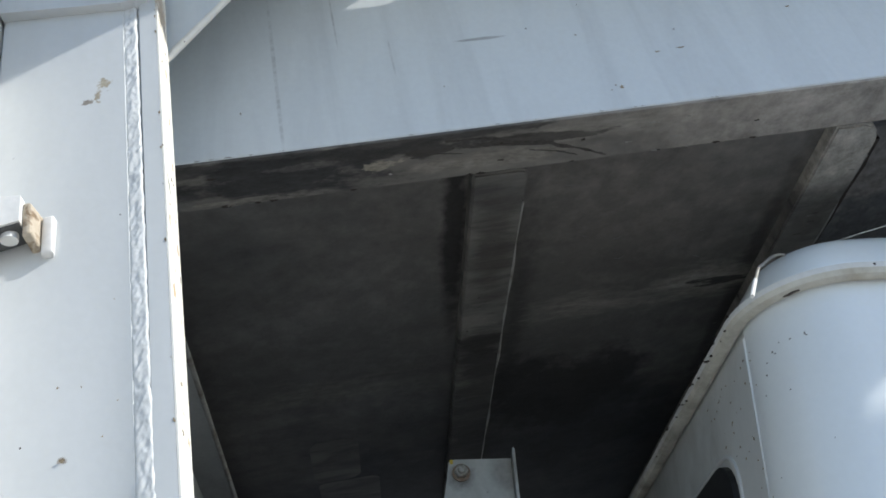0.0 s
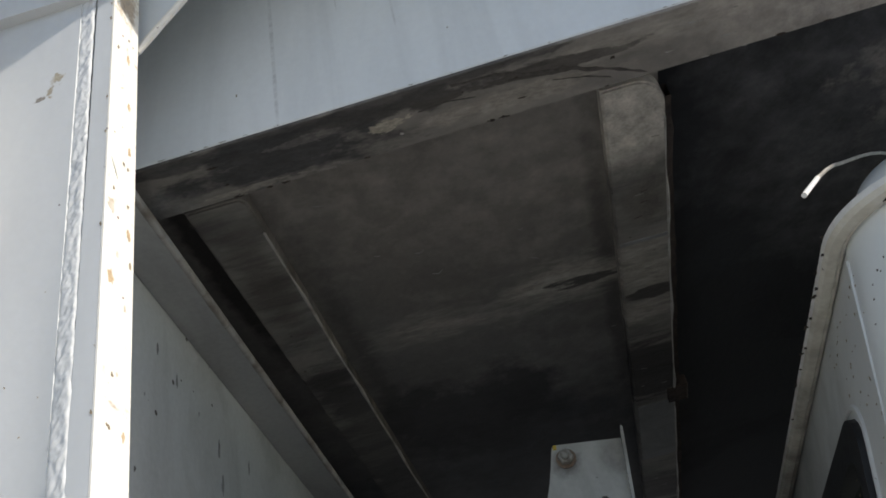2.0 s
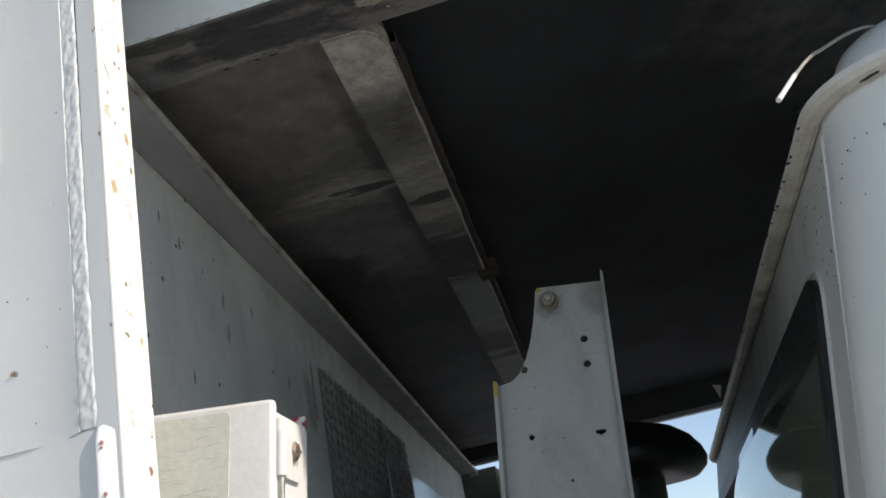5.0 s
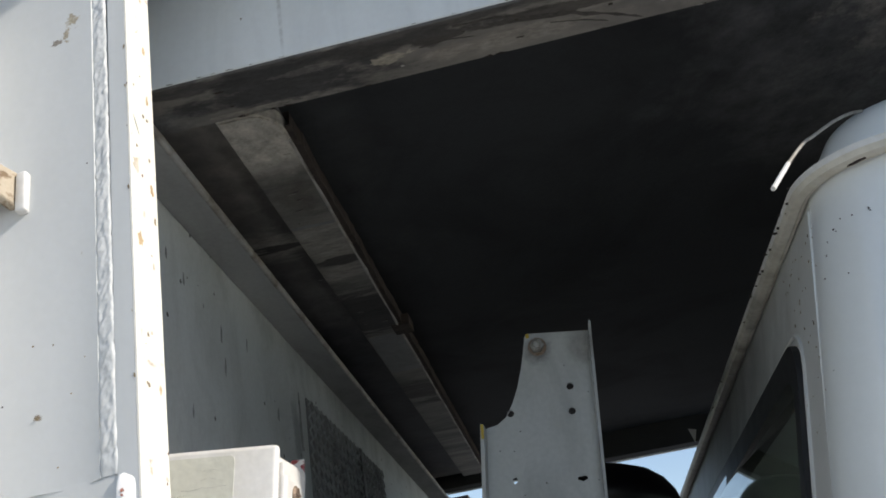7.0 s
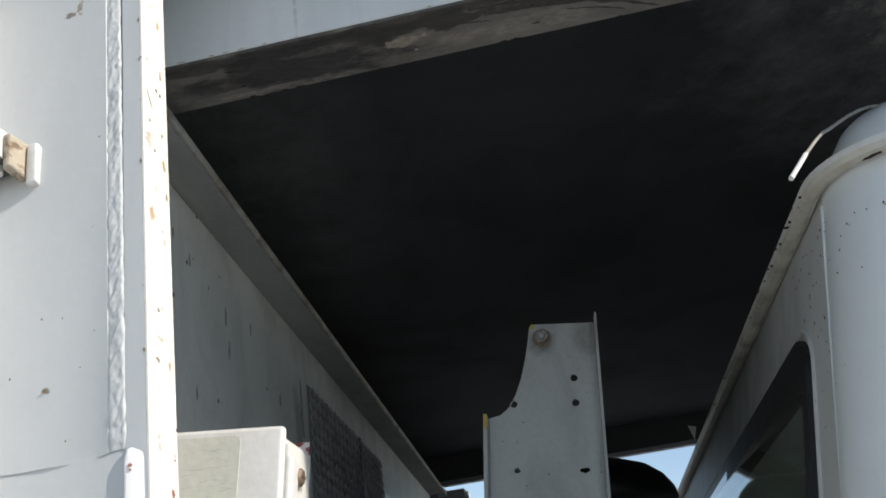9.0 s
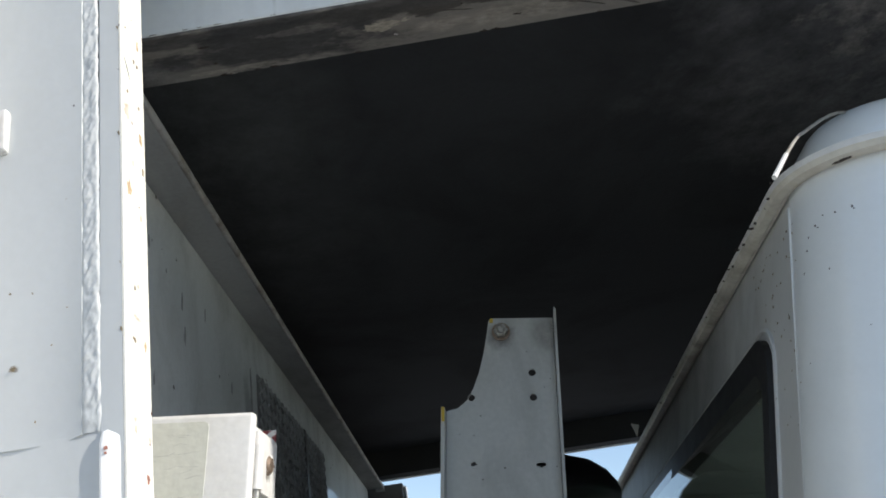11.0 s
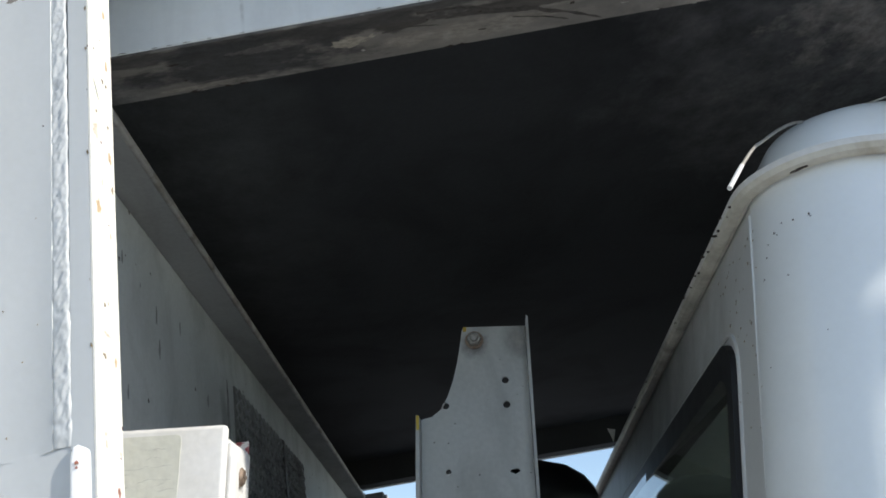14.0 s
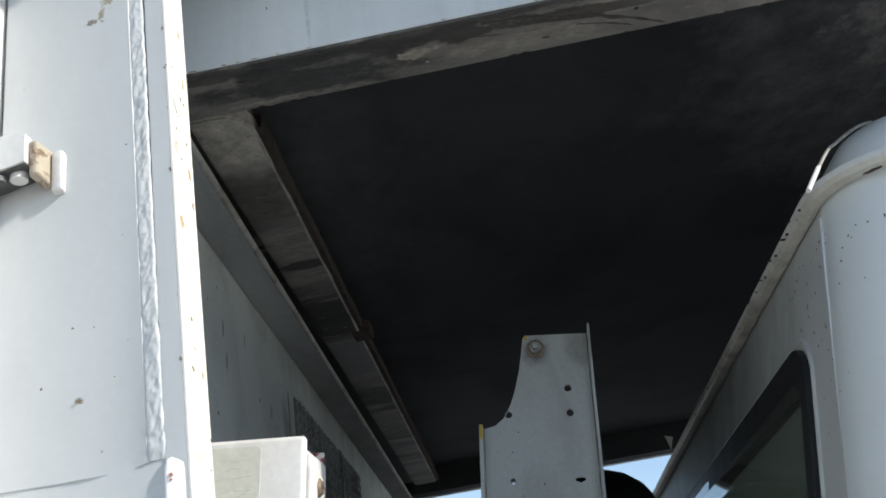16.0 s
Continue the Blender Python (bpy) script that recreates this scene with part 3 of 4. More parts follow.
for y0, y1 in ((0.478, 0.925), (0.955, 1.212)):
    strands = bmesh.new()
    cols, rows = round((y1 - y0) / 0.036), 13
    for c in range(cols):
        for s in (1, -1):
            pts = []
            for k in range(rows * 2 + 1):
                yy = y0 + (c + 0.5 + s * (0.5 if k % 2 else 0.0)) * (y1 - y0) / cols
                pts.append((0.0060 + 0.0014 * s, yy, -0.458 + k * 0.330 / (rows * 2)))
            tube(pts, 0.0027, 4, strands)
    part("mesh_panel", strands, VENT, vent)
part("divider", box(0.003, 0.010, 0.930, 0.950, -0.46, -0.125, 0.001, 1), STEEL, vent)

# ---- corner post of the body ----
post = thing("corner_post", POST, "pale grey painted steel corner post with a rough weld seam", "post")
face = plate([(-0.165, -0.5078), (-0.085, -0.5088), (-0.052, -0.5098), (-0.0310, -0.5090), (-0.0345, -0.12), (-0.0385, 0.60), (-0.165, 0.60)], 0.004, to=lambda a, b, nn: (a, -0.0008 + nn, b))
bmesh.ops.bevel(face, geom=[e for e in face.edges if e.calc_face_angle(0) > 1 and max(v.co.y for v in e.verts) < -0.0007], offset=0.0024, segments=3, affect="EDGES")
part("face_plate", face, POST_PAINT, post, smooth=True)
part("back_plate", box(-0.165, -0.0195, 0.0032, 0.02, -1.60, 0.60), POST_PAINT, post)
part("corner_bar", box(-0.0190, -0.0012, -0.0002, 0.039, -1.60, 0.60), POST_PAINT, post)
part("edge_strip", box(-0.0011, 0.0012, -0.0003, 0.050, -1.60, 0.60, 0.0003, 1), BAR_PAINT, post, "cream painted edge strip with rust spots")
part("return_plate", box(-0.165, -0.12, 0.022, 0.150, -1.60, 0.60), POST_PAINT, post)
part("outer_rib", box(-0.34, -0.168, -0.10, 0.05, -1.60, 0.60, 0.002), WHITE, post)
bead = bmesh.new()
rows_b = []
n, m = 520, 17
for i in range(n):
    w = 0.092 - i * 0.598 / (n - 1)
    drift = 0.0062 * (0.092 - w)
    left = -0.0378 + drift + 0.0007 * noise.noise(Vector((0, 3, w * 45))) + 0.0004 * noise.noise(Vector((4, 3, w * 160)))
    right = -0.0218 + drift + 0.0011 * noise.noise(Vector((5, 0, w * 60))) + 0.0007 * noise.noise(Vector((5, 9, w * 190)))
    ringv = []
    for k in range(m):
        q = k / (m - 1)
        x = left + (right - left) * q
        lean = w - 0.9 * x
        rise = 0.0010 * noise.noise(Vector((x * 110, 1, lean * 85))) + 0.0008 * noise.noise(Vector((x * 260, 7, lean * 210))) + 0.0003 * noise.noise(Vector((x * 600, 2, lean * 520)))
        ridge = abs(noise.noise(Vector((x * 60, 4, lean * 62))))
        crown = min(1.0, 5 * q, 7 * (1 - q)) ** 0.55 * (0.35 + 0.65 * min(1.0, (n - 1 - i) / 9))
        ringv.append(bead.verts.new((x, 0.0004 + 0.0003 * q - crown * (0.0023 + rise - 0.0012 * ridge), w)))
    rows_b.append(ringv)
for r0, r1 in zip(rows_b, rows_b[1:]):
    for k in range(m - 1):
        bead.faces.new((r0[k], r0[k + 1], r1[k + 1], r1[k]))
part("weld_bead", bead, POST_PAINT, post, "rough rippled weld bead", smooth=True)
ledge = plate([(-0.165, 0.092), (-0.036, 0.086), (-0.022, 0.090), (-0.010, 0.100), (0.0, 0.118), (0.0, 0.60), (-0.165, 0.60)], 0.028, to=lambda a, b, nn: (a, -0.0135 + nn, b))
part("ledge_plate", ledge, POST_PAINT, post, "overhanging upper plate")
part("lower_patch", box(-0.165, -0.0197, 0.0007, 0.0030, -1.60, -0.506), POST_PAINT, post)
bright = bmesh.new()
PRISM = [(-0.0194, 0.0030), (-0.0194, -0.0010), (-0.0188, -0.0032), (-0.0172, -0.0040), (-0.0154, -0.0037), (-0.0044, -0.0007), (-0.0026, 0.0008), (-0.0024, 0.0030)]
loops = []
for w, grow in ((-0.5075, 0.45), (-0.5092, 0.78), (-0.5125, 0.94), (-0.518, 1.0), (-0.60, 1.02), (-1.60, 1.02)):
    loops.append([bright.verts.new((-0.0100 + (x + 0.0100) * grow, 0.0030 + (y - 0.0030) * grow, w - 0.18 * (x + 0.0100) * (1 if w > -0.51 else 0))) for x, y in PRISM])
for r0, r1 in zip(loops, loops[1:]):
    for k in range(len(PRISM)):
        bright.faces.new((r0[k], r0[(k + 1) % len(PRISM)], r1[(k + 1) % len(PRISM)], r1[k]))
bright.faces.new(loops[0])
bright.faces.new(loops[-1])
part("rounded_bead", bright, SUNLIT_WHITE, post, "smooth bright slanting bead", smooth=True)
for i, (x, w, r) in enumerate(((-0.0750, -0.116, 0.0030), (-0.0845, -0.140, 0.0018), (-0.0890, -0.444, 0.0026), (-0.0800, -0.270, 0.0014), (-0.1020, -0.312, 0.0018), (-0.0560, -0.139, 0.0014), (-0.0830, -0.272, 0.0014),
                               (-0.0940, -0.379, 0.0014), (-0.0753, -0.382, 0.0013), (-0.0620, -0.070, 0.0012), (-0.1100, -0.060, 0.0016), (-0.0480, -0.30, 0.0010), (-0.0580, -0.43, 0.0012), (-0.1180, -0.25, 0.0013), (-0.0460, -0.40, 0.0010),
                               (-0.1250, -0.16, 0.0020), (-0.0700, -0.49, 0.0012), (-0.1300, -0.40, 0.0016), (-0.0420, -0.22, 0.0010))):
    part("paint_chip", plate(blot(r * 0.6, i + 20, 9, 0.6), 0.0005, to=lambda a, b, nn, x=x, w=w: (x + a, -0.0012 + nn, w + b)), SMUDGE, post)
part("scratch", tube([(-0.0600, -0.0009, -0.142), (-0.0545, -0.0011, -0.165), (-0.0460, -0.0009, -0.196)], [0.0002, 0.0006, 0.0004], 6), CRACK, post)
gusset = thing("gusset", BODY, "pale painted triangular steel gusset between post and girder", "gusset")
part("gusset_plate", plate([(-0.262, 0.072), (-0.246, 0.066), (-0.237, 0.068), (-0.231, 0.078), (-0.167, 0.163), (-0.04, 0.320), (-0.04, 0.37), (-0.262, 0.37)], 0.007, to=lambda a, b, nn: (a, 0.8045 + nn, b)), GIRDER_PAINT, gusset)
part("gusset_edge", tube([(-0.240, 0.8065, 0.0668), (-0.2315, 0.8065, 0.0775), (-0.167, 0.8065, 0.163), (-0.10, 0.8065, 0.246)], [0.0035, 0.0048, 0.0042, 0.0040], 10), BAR_PAINT, gusset, "welded bright edge", smooth=True)

rnd = random.Random(55)
for i in range(16):
    w = -0.02 - 0.55 * rnd.random() if i % 3 else rnd.uniform(0.0, 0.10)
    r = rnd.uniform(0.0006, 0.0017)
    if i % 2:
        part("rust_spot", plate(blot(r, 700 + i, 9, 0.6, 0.6), 0.0006, to=lambda a, b, nn, w=w: (-0.0020 + a, -0.0006 + nn, w + 1.4 * b)), SMUDGE, post)
    else:
        part("rust_spot", plate(blot(1.3 * r, 700 + i, 9, 0.6, 1.2), 0.0005, to=lambda a, b, nn, w=w, y=rnd.uniform(0.004, 0.046): (0.0010 + nn, y + a, w + 1.3 * b)), SMUDGE, post)

for i, (y, w, r, tall, mat) in enumerate(((0.0102, -0.214, 0.0055, 1.7, PALE_MARK), (0.0399, -0.227, 0.0034, 2.0, TAN_MARK), (0.0125, -0.292, 0.0048, 2.0, TAN_MARK), (0.0376, -0.1225, 0.0022, 3.2, TAN_MARK), (0.0392, -0.540, 0.0027, 2.2, RED_MARK),
                                          (0.0129, -0.5805, 0.0027, 1.3, RED_MARK), (0.0174, -0.5053, 0.0020, 2.0, PALE_MARK), (0.0446, -0.5073, 0.0022, 1.0, PALE_MARK), (0.0377, -0.194, 0.0018, 1.4, SMUDGE), (0.0371, -0.3106, 0.0020, 2.4, PALE_MARK),
                                          (0.0348, -0.060, 0.0030, 1.8, TAN_MARK), (0.030, 0.010, 0.0032, 2.6, TAN_MARK), (0.0150, -0.170, 0.0010, 1.2, SMUDGE), (0.022, -0.262, 0.0020, 2.0, PALE_MARK), (0.0440, -0.260, 0.0018, 2.6, SMUDGE),
                                          (0.028, -0.38, 0.0016, 1.5, PALE_MARK), (0.040, -0.43, 0.0022, 2.4, TAN_MARK), (0.016, -0.43, 0.0012, 1.4, SMUDGE), (0.010, -0.12, 0.0011, 1.3, SMUDGE), (0.024, -0.10, 0.0010, 1.0, SMUDGE))):
    part("paint_mark", plate(blot(r, 760 + i, 15, 0.4), 0.0005, to=lambda a, b, nn, y=y, w=w, tall=tall: (0.0009 + nn, y + 1.0 * a, w + 0.8 * tall * b)), mat, post)
part("scratch", tube([(0.0013, 0.0065, -0.156), (0.0014, 0.0125, -0.166), (0.0013, 0.0185, -0.175)], [0.0002, 0.0008, 0.0003], 6), CRACK, post)
for i, (x, y, w, r) in enumerate(((-0.0140, -0.0036, -0.5205, 0.0016), (-0.0140, -0.0036, -0.5245, 0.0012), (-0.0128, -0.0032, -0.560, 0.0014), (-0.0115, -0.0028, -0.5655, 0.0016))):
    part("rust_spot", plate(blot(r, 790 + i, 11, 0.5), 0.0008, to=lambda a, b, nn, x=x, y=y, w=w: (x + 0.95 * a + 0.3 * nn, y + 0.3 * a - 0.95 * nn, w + b)), RED_MARK, post)

# broken block on the post
block = thing("broken_lamp_mount", POST @ move(-0.011, 0, 0.007), "broken white lamp mount with yellowed filler", "lamp mount")
shell = plate([(-0.168, -0.243), (-0.109, -0.232), (-0.109, -0.203), (-0.168, -0.196)], 0.034, to=lambda a, b, nn: (a, -0.037 + nn, b))
part("shell", shell, WHITE, block)
core = box(-0.1088, -0.1005, -0.031, -0.001, -0.244, -0.207, 0.003, 2)
for v in core.verts:
    v.co += Vector((noise.noise(v.co * 90), noise.noise(v.co * 110 + Vector((3, 0, 0))), noise.noise(v.co * 100))) * 0.002
part("filler", core, FOAM, block)
cap = box(-0.1003, -0.0885, -0.010, -0.0005, -0.252, -0.209, 0.003, 3)
for v in cap.verts:
    v.co += Vector((noise.noise(v.co * 70), 0, noise.noise(v.co * 80))) * 0.0018
part("end_cap", cap, WHITE, block, smooth=True)
# dark plate standing in for the shadow inside the shell
part("hollow", plate([(-0.167, -0.2450), (-0.1100, -0.2340), (-0.1100, -0.2320), (-0.167, -0.2426)], 0.029, to=lambda a, b, nn: (a, -0.0345 + nn, b)), STEEL, block, "shaded hollow underside, made as a dark plate")
collar = lathe([(0.0052, 0.0), (0.0078, 0.0), (0.0078, 0.007), (0.0052, 0.007)], 16)
for v in collar.verts:
    v.co = (-0.122 + v.co.x, -0.022 + v.co.y, -0.2415 + v.co.z)
part("collar", collar, WHITE, block)
part("socket", tube([(-0.135, -0.030, -0.2395), (-0.135, -0.030, -0.2455)], 0.006, 14), STEEL, block)

# ---- junction box ----
JB = Matrix.Identity(4)
jbox = thing("junction_box", JB, "white plastic junction box with a faded cracked label", "junction box")
part("base", box(-0.315, -0.1290, 0.9785, 1.068, 1.94, 2.178, 0.006, 3), BOX_PLASTIC, jbox, smooth=True)
part("lid", box(-0.335, -0.1262, 0.966, 0.978, 1.93, 2.1865, 0.0056, 4), BOX_PLASTIC, jbox, smooth=True)
part("side_rib", box(-0.1300, -0.1245, 0.9815, 0.9885, 2.120, 2.171, 0.002, 2), BOX_PLASTIC, jbox, smooth=True)
latch = part("latch", plate(rounded(0.991, 1.036, 2.112, 2.155, 0.008, 4), 0.0045, [rounded(1.0105, 1.0255, 2.124, 2.141, 0.006, 4)], to=lambda a, b, nn: (-0.1288 + nn, a, b)), BOX_PLASTIC, jbox)
screw = lathe([(0.0, -0.004), (0.0098, -0.004), (0.0098, 0.001), (0.007, 0.0034), (0.0, 0.0038)], 18)
for a in (0, 1):
    box(-0.0068 if a else -0.0012, 0.0068 if a else 0.0012, -0.0012 if a else -0.0068, 0.0012 if a else 0.0068, 0.0036, 0.0046, bm=screw)
for v in screw.verts:
    v.co = (-0.1246 + v.co.z, 1.0185 + v.co.x, 2.1425 + v.co.y)
part("screw", screw, RUSTY_ZINC, latch, "rusty cross-head screw")
part("hinge_sleeve", tube([(-0.1262, 0.9865, 2.157), (-0.1262, 0.9865, 2.113)], 0.0055, 12), BOX_PLASTIC, jbox, smooth=True)
part("hinge_pin", tube([(-0.1262, 0.9865, 2.113), (-0.1262, 0.9865, 1.95)], 0.0036, 10), ZINC, jbox, smooth=True)
lab = part("label_patch", plate(rounded(-0.322, -0.172, 1.98, 2.178, 0.006, 4), 0.0008, to=lambda a, b, nn: (a, 0.9655 + nn, b)), LABEL, jbox, "cream faded label")
rnd = random.Random(9)
for i in range(46):
    x, z = rnd.uniform(-0.29, -0.185), rnd.uniform(2.01, 2.170)
    pts = []
    for k in range(rnd.choice((3, 5, 9))):
        pts.append((x, 0.96545, z))
        x += rnd.uniform(0.004, 0.008)
        z += rnd.uniform(-0.002, 0.003)
        if x > -0.175:
            break
    if len(pts) > 1:
        part("crack", tube(pts, 0.00012, 4), CRACK, lab)
part("cable_tag", box(-0.149, -0.1330, 1.0690, 1.0715, 2.12, 2.192, 0.001, 1), RED_SCRAP, jbox, "red and white sticker scrap")

# ---- bracket on the chassis ----
bracket = thing("support_bracket", Matrix.Identity(4), "grey painted steel bracket with bolt holes and a scalloped edge", "bracket")
ol = [(-0.020, 1.03), (0.173, 1.03), (0.1985, 2.482), (0.095, 2.4865), (0.0895, 2.482), (0.0850, 2.455), (0.0790, 2.425), (0.0700, 2.392), (0.0600, 2.366), (0.0480, 2.345), (0.0330, 2.333), (0.0145, 2.329)]
holes = [ring(0.158, 2.388, 0.0062), ring(0.1575, 2.346, 0.0062), ring(0.056, 2.350, 0.0060), [(0.056 + a, 2.241 + b) for a, b in blot(0.0048, 2, 10, 0.25)],
         [(0.163 + a, 2.236 + b) for a, b in blot(0.0040, 5, 12, 0.35, 1.9)], ring(0.110, 2.168, 0.0022, 8), ring(0.176, 2.362, 0.0012, 6)]
part("plate", plate(ol, 0.006, holes, to=lambda a, b, nn: (a, 1.550 + nn, b)), BRACKET_PAINT, bracket)
part("right_flange", plate([(0.1735, 1.03), (0.1785, 1.03), (0.2040, 2.490), (0.2012, 2.494), (0.1992, 2.48)], 0.028, to=lambda a, b, nn: (a, 1.528 + nn, b)), BRACKET_PAINT, bracket)
part("left_flange", plate([(-0.0265, 1.03), (-0.0205, 1.03), (0.0140, 2.327), (0.0080, 2.330)], 0.040, to=lambda a, b, nn: (a, 1.520 + nn, b)), BRACKET_PAINT, bracket)
part("primer_patch", box(0.0085, 0.0135, 1.5185, 1.5215, 2.305, 2.329, 0.001, 1), YELLOW, bracket, "yellow primer showing at the corner")
part("primer_patch", box(0.0915, 0.0975, 1.5482, 1.5505, 2.478, 2.4862, 0.001, 1), YELLOW, bracket)
washer = lathe([(0.0, 0.0), (0.0158, 0.0), (0.0158, 0.0026), (0.0, 0.0026)], 24)
bolt = bmesh.new()
lathe([(0.0, 0.003), (0.0122, 0.003), (0.0122, 0.012), (0.0105, 0.0135), (0.0, 0.0135)], 6, bolt)
lathe([(0.0, 0.0135), (0.0068, 0.0135), (0.0068, 0.019), (0.0055, 0.020), (0.0, 0.020)], 16, bolt)
for v in [*bolt.verts, *washer.verts]:
    v.co = (0.110 + v.co.x, 1.5495 - v.co.z, 2.461 + v.co.y)
bolt = part("bolt", bolt, OLD_ZINC, bracket, "zinc bolt with its nut")
part("washer", washer, RUSTY_ZINC, bolt, "dark stained washer")

# ---- air intake behind ----
intake = thing("air_intake", move(0.175, 2.35, 0), "black plastic air intake with a mushroom cap", "air intake")
part("pipe", lathe([(0.085, 1.03), (0.085, 2.30), (0.078, 2.305)], 36), BLACK, intake, smooth=True)
part("cap", lathe([(0.0, 2.278), (0.13, 2.277), (0.168, 2.283), (0.186, 2.300), (0.190, 2.318), (0.182, 2.340), (0.162, 2.366), (0.130, 2.388), (0.085, 2.402), (0.04, 2.407), (0.0, 2.408)], 44), BLACK, intake, smooth=True)

# ---- cab ----
CAB = move(0.485, 1.018, 2.46) @ Matrix.Rotation(radians(0.8), 4, "Z")
LEAN_X = 0.1325
cab = thing("truck_cab", CAB, "white painted truck cab with a rain gutter and rear window", "truck cab")
LENGTH, WIDTH, RAD = 1.9, 2.41, 0.112


def outline(inset, r):
    pts = []
    for cx, cy, a in ((inset + r, inset + r, 180), (LENGTH - inset - r, inset + r, 270), (LENGTH - inset - r, WIDTH - inset - r, 0), (inset + r, WIDTH - inset - r, 90)):
        pts += [(cx + r * math.cos(radians(a + 90 * k / 12)), cy + r * math.sin(radians(a + 90 * k / 12))) for k in range(13)]
    return pts


def shell_rings(levels, bm, cap_top=False, skip=()):
    """Stack outlines (z, inset, radius); skip leaves the named sides open."""
    rings = []
    for z, inset, r in levels:
        rings.append([bm.verts.new((x + LEAN_X * min(z, 0.0), y, z)) for x, y in outline(inset, r)])
    for r0, r1 in zip(rings, rings[1:]):
        m = len(r0)
        for k in range(m):
            if k in skip:
                continue
            bm.faces.new((r0[k], r0[(k + 1) % m], r1[(k + 1) % m], r1[k]))
    bmesh.ops.delete(bm, geom=[v for v in bm.verts if not v.link_faces], context="VERTS")
    if cap_top:
        bm.faces.new(rings[-1])
    return bm


# sides, corners and front; the rear is a plate of its own
for skip in ([k for k in range(25, 52)], [k for k in range(26)] + [51]):
    part("side_shell", shell_rings([(-1.45, -0.012, RAD), (-0.9, -0.0075, RAD), (-0.45, -0.0037, RAD), (0.0, 0.0, RAD), (0.012, 0.0, RAD)], bmesh.new(), skip=skip), CAB_PAINT, cab, smooth=True)
part("front_panel", plate([(RAD, -1.45), (WIDTH - RAD, -1.45), (WIDTH - RAD, 0.0), (RAD, 0.0)], 0.012, [rounded(0.16, WIDTH - 0.16, -0.75, -0.08, 0.08, 6)], to=lambda a, b, nn: (LENGTH + LEAN_X * b - nn, a, b)), CAB_PAINT, cab)
windscreen = part("windscreen", plate(rounded(0.15, WIDTH - 0.15, -0.76, -0.07, 0.09, 6), 0.005, to=lambda a, b, nn: (LENGTH + LEAN_X * b - 0.018 + nn, a, b)), GLASS, cab)
windscreen.visible_shadow = False
part("floor_pan", box(-0.12, LENGTH - 0.30, 0.08, WIDTH - 0.08, -1.50, -1.44), STEEL, cab)
WIN = rounded(0.225, WIDTH - 0.225, -0.56, -0.130, 0.055, 6)


def rear(a, b, nn):
    return (LEAN_X * b + nn, a, b)


part("rear_panel", plate([(RAD - 0.012, -1.45), (WIDTH - RAD + 0.012, -1.45), (WIDTH - RAD, 0.011), (RAD, 0.011)], 0.012, [WIN], to=lambda a, b, nn: rear(a, b, nn - (0.012 if b < -1 else 0.0004))), REAR_SHADE_PAINT, cab)
part("lining", plate([(0.15, -1.40), (WIDTH - 0.15, -1.40), (WIDTH - 0.15, -0.02), (0.15, -0.02)], 0.01, [rounded(0.21, WIDTH - 0.21, -0.58, -0.113, 0.06, 6)], to=lambda a, b, nn: rear(a, b, nn + 0.03)), INSIDE, cab)
part("inner_lining", box(0.14, 1.70, 0.12, WIDTH - 0.12, -1.38, -1.34), INSIDE, cab)
pane = bmesh.new()
cols_g = []
for k in range(49):
    a = 0.240 + (WIDTH - 0.480) * k / 48
    e = max(0.0, 0.045 - min(a - 0.240, WIDTH - 0.240 - a))
    cut = 0.045 - math.sqrt(max(0.0, 0.045 ** 2 - e ** 2))
    bow = -0.010 + 0.030 * ((a - WIDTH / 2) / (WIDTH / 2 - 0.240)) ** 2
    cols_g.append([[pane.verts.new(rear(a, b, bow + d)) for b in (-0.545 + cut, -0.147 - cut)] for d in (0.0, 0.005)])
for c0, c1 in zip(cols_g, cols_g[1:]):
    for d in (0, 1):
        pane.faces.new((c0[d][0], c1[d][0], c1[d][1], c0[d][1]))
    for j in (0, 1):
        pane.faces.new((c0[0][j], c1[0][j], c1[1][j], c0[1][j]))
for c in (cols_g[0], cols_g[-1]):
    pane.faces.new((c[0][0], c[0][1], c[1][1], c[1][0]))
window = part("rear_window", pane, GLASS, cab, "dark tinted bowed rear window", smooth=True)
outer = rounded(0.218, WIDTH - 0.218, -0.567, -0.123, 0.060, 6)
inner = rounded(0.248, WIDTH - 0.248, -0.537, -0.168, 0.042, 6)
part("rubber_seal", plate(outer, 0.040, [inner], to=lambda a, b, nn: rear(a, b, nn - 0.009)), RUBBER, window, "black rubber window seal")
part("window_lip", tube([rear(a, b, -0.001) for a, b in rounded(0.206, WIDTH - 0.206, -0.580, -0.112, 0.066, 8)], 0.0034, 6), REAR_SHADE_PAINT, cab, smooth=True)
part("seam_bead", tube([rear(0.114, -0.004, -0.001), rear(0.112, -0.30, -0.001), rear(0.110, -0.75, -0.002)], 0.0018, 8), CAB_PAINT, cab, "raised seam line")
# gutter: a swept channel round the roof
PROFILE = [(0.0, 0.010), (-0.008, 0.006), (-0.018, 0.008), (-0.0214, 0.0145), (-0.0222, 0.022), (-0.0188, 0.0225), (-0.016, 0.016), (-0.008, 0.013), (0.012, 0.016), (0.030, 0.018)]
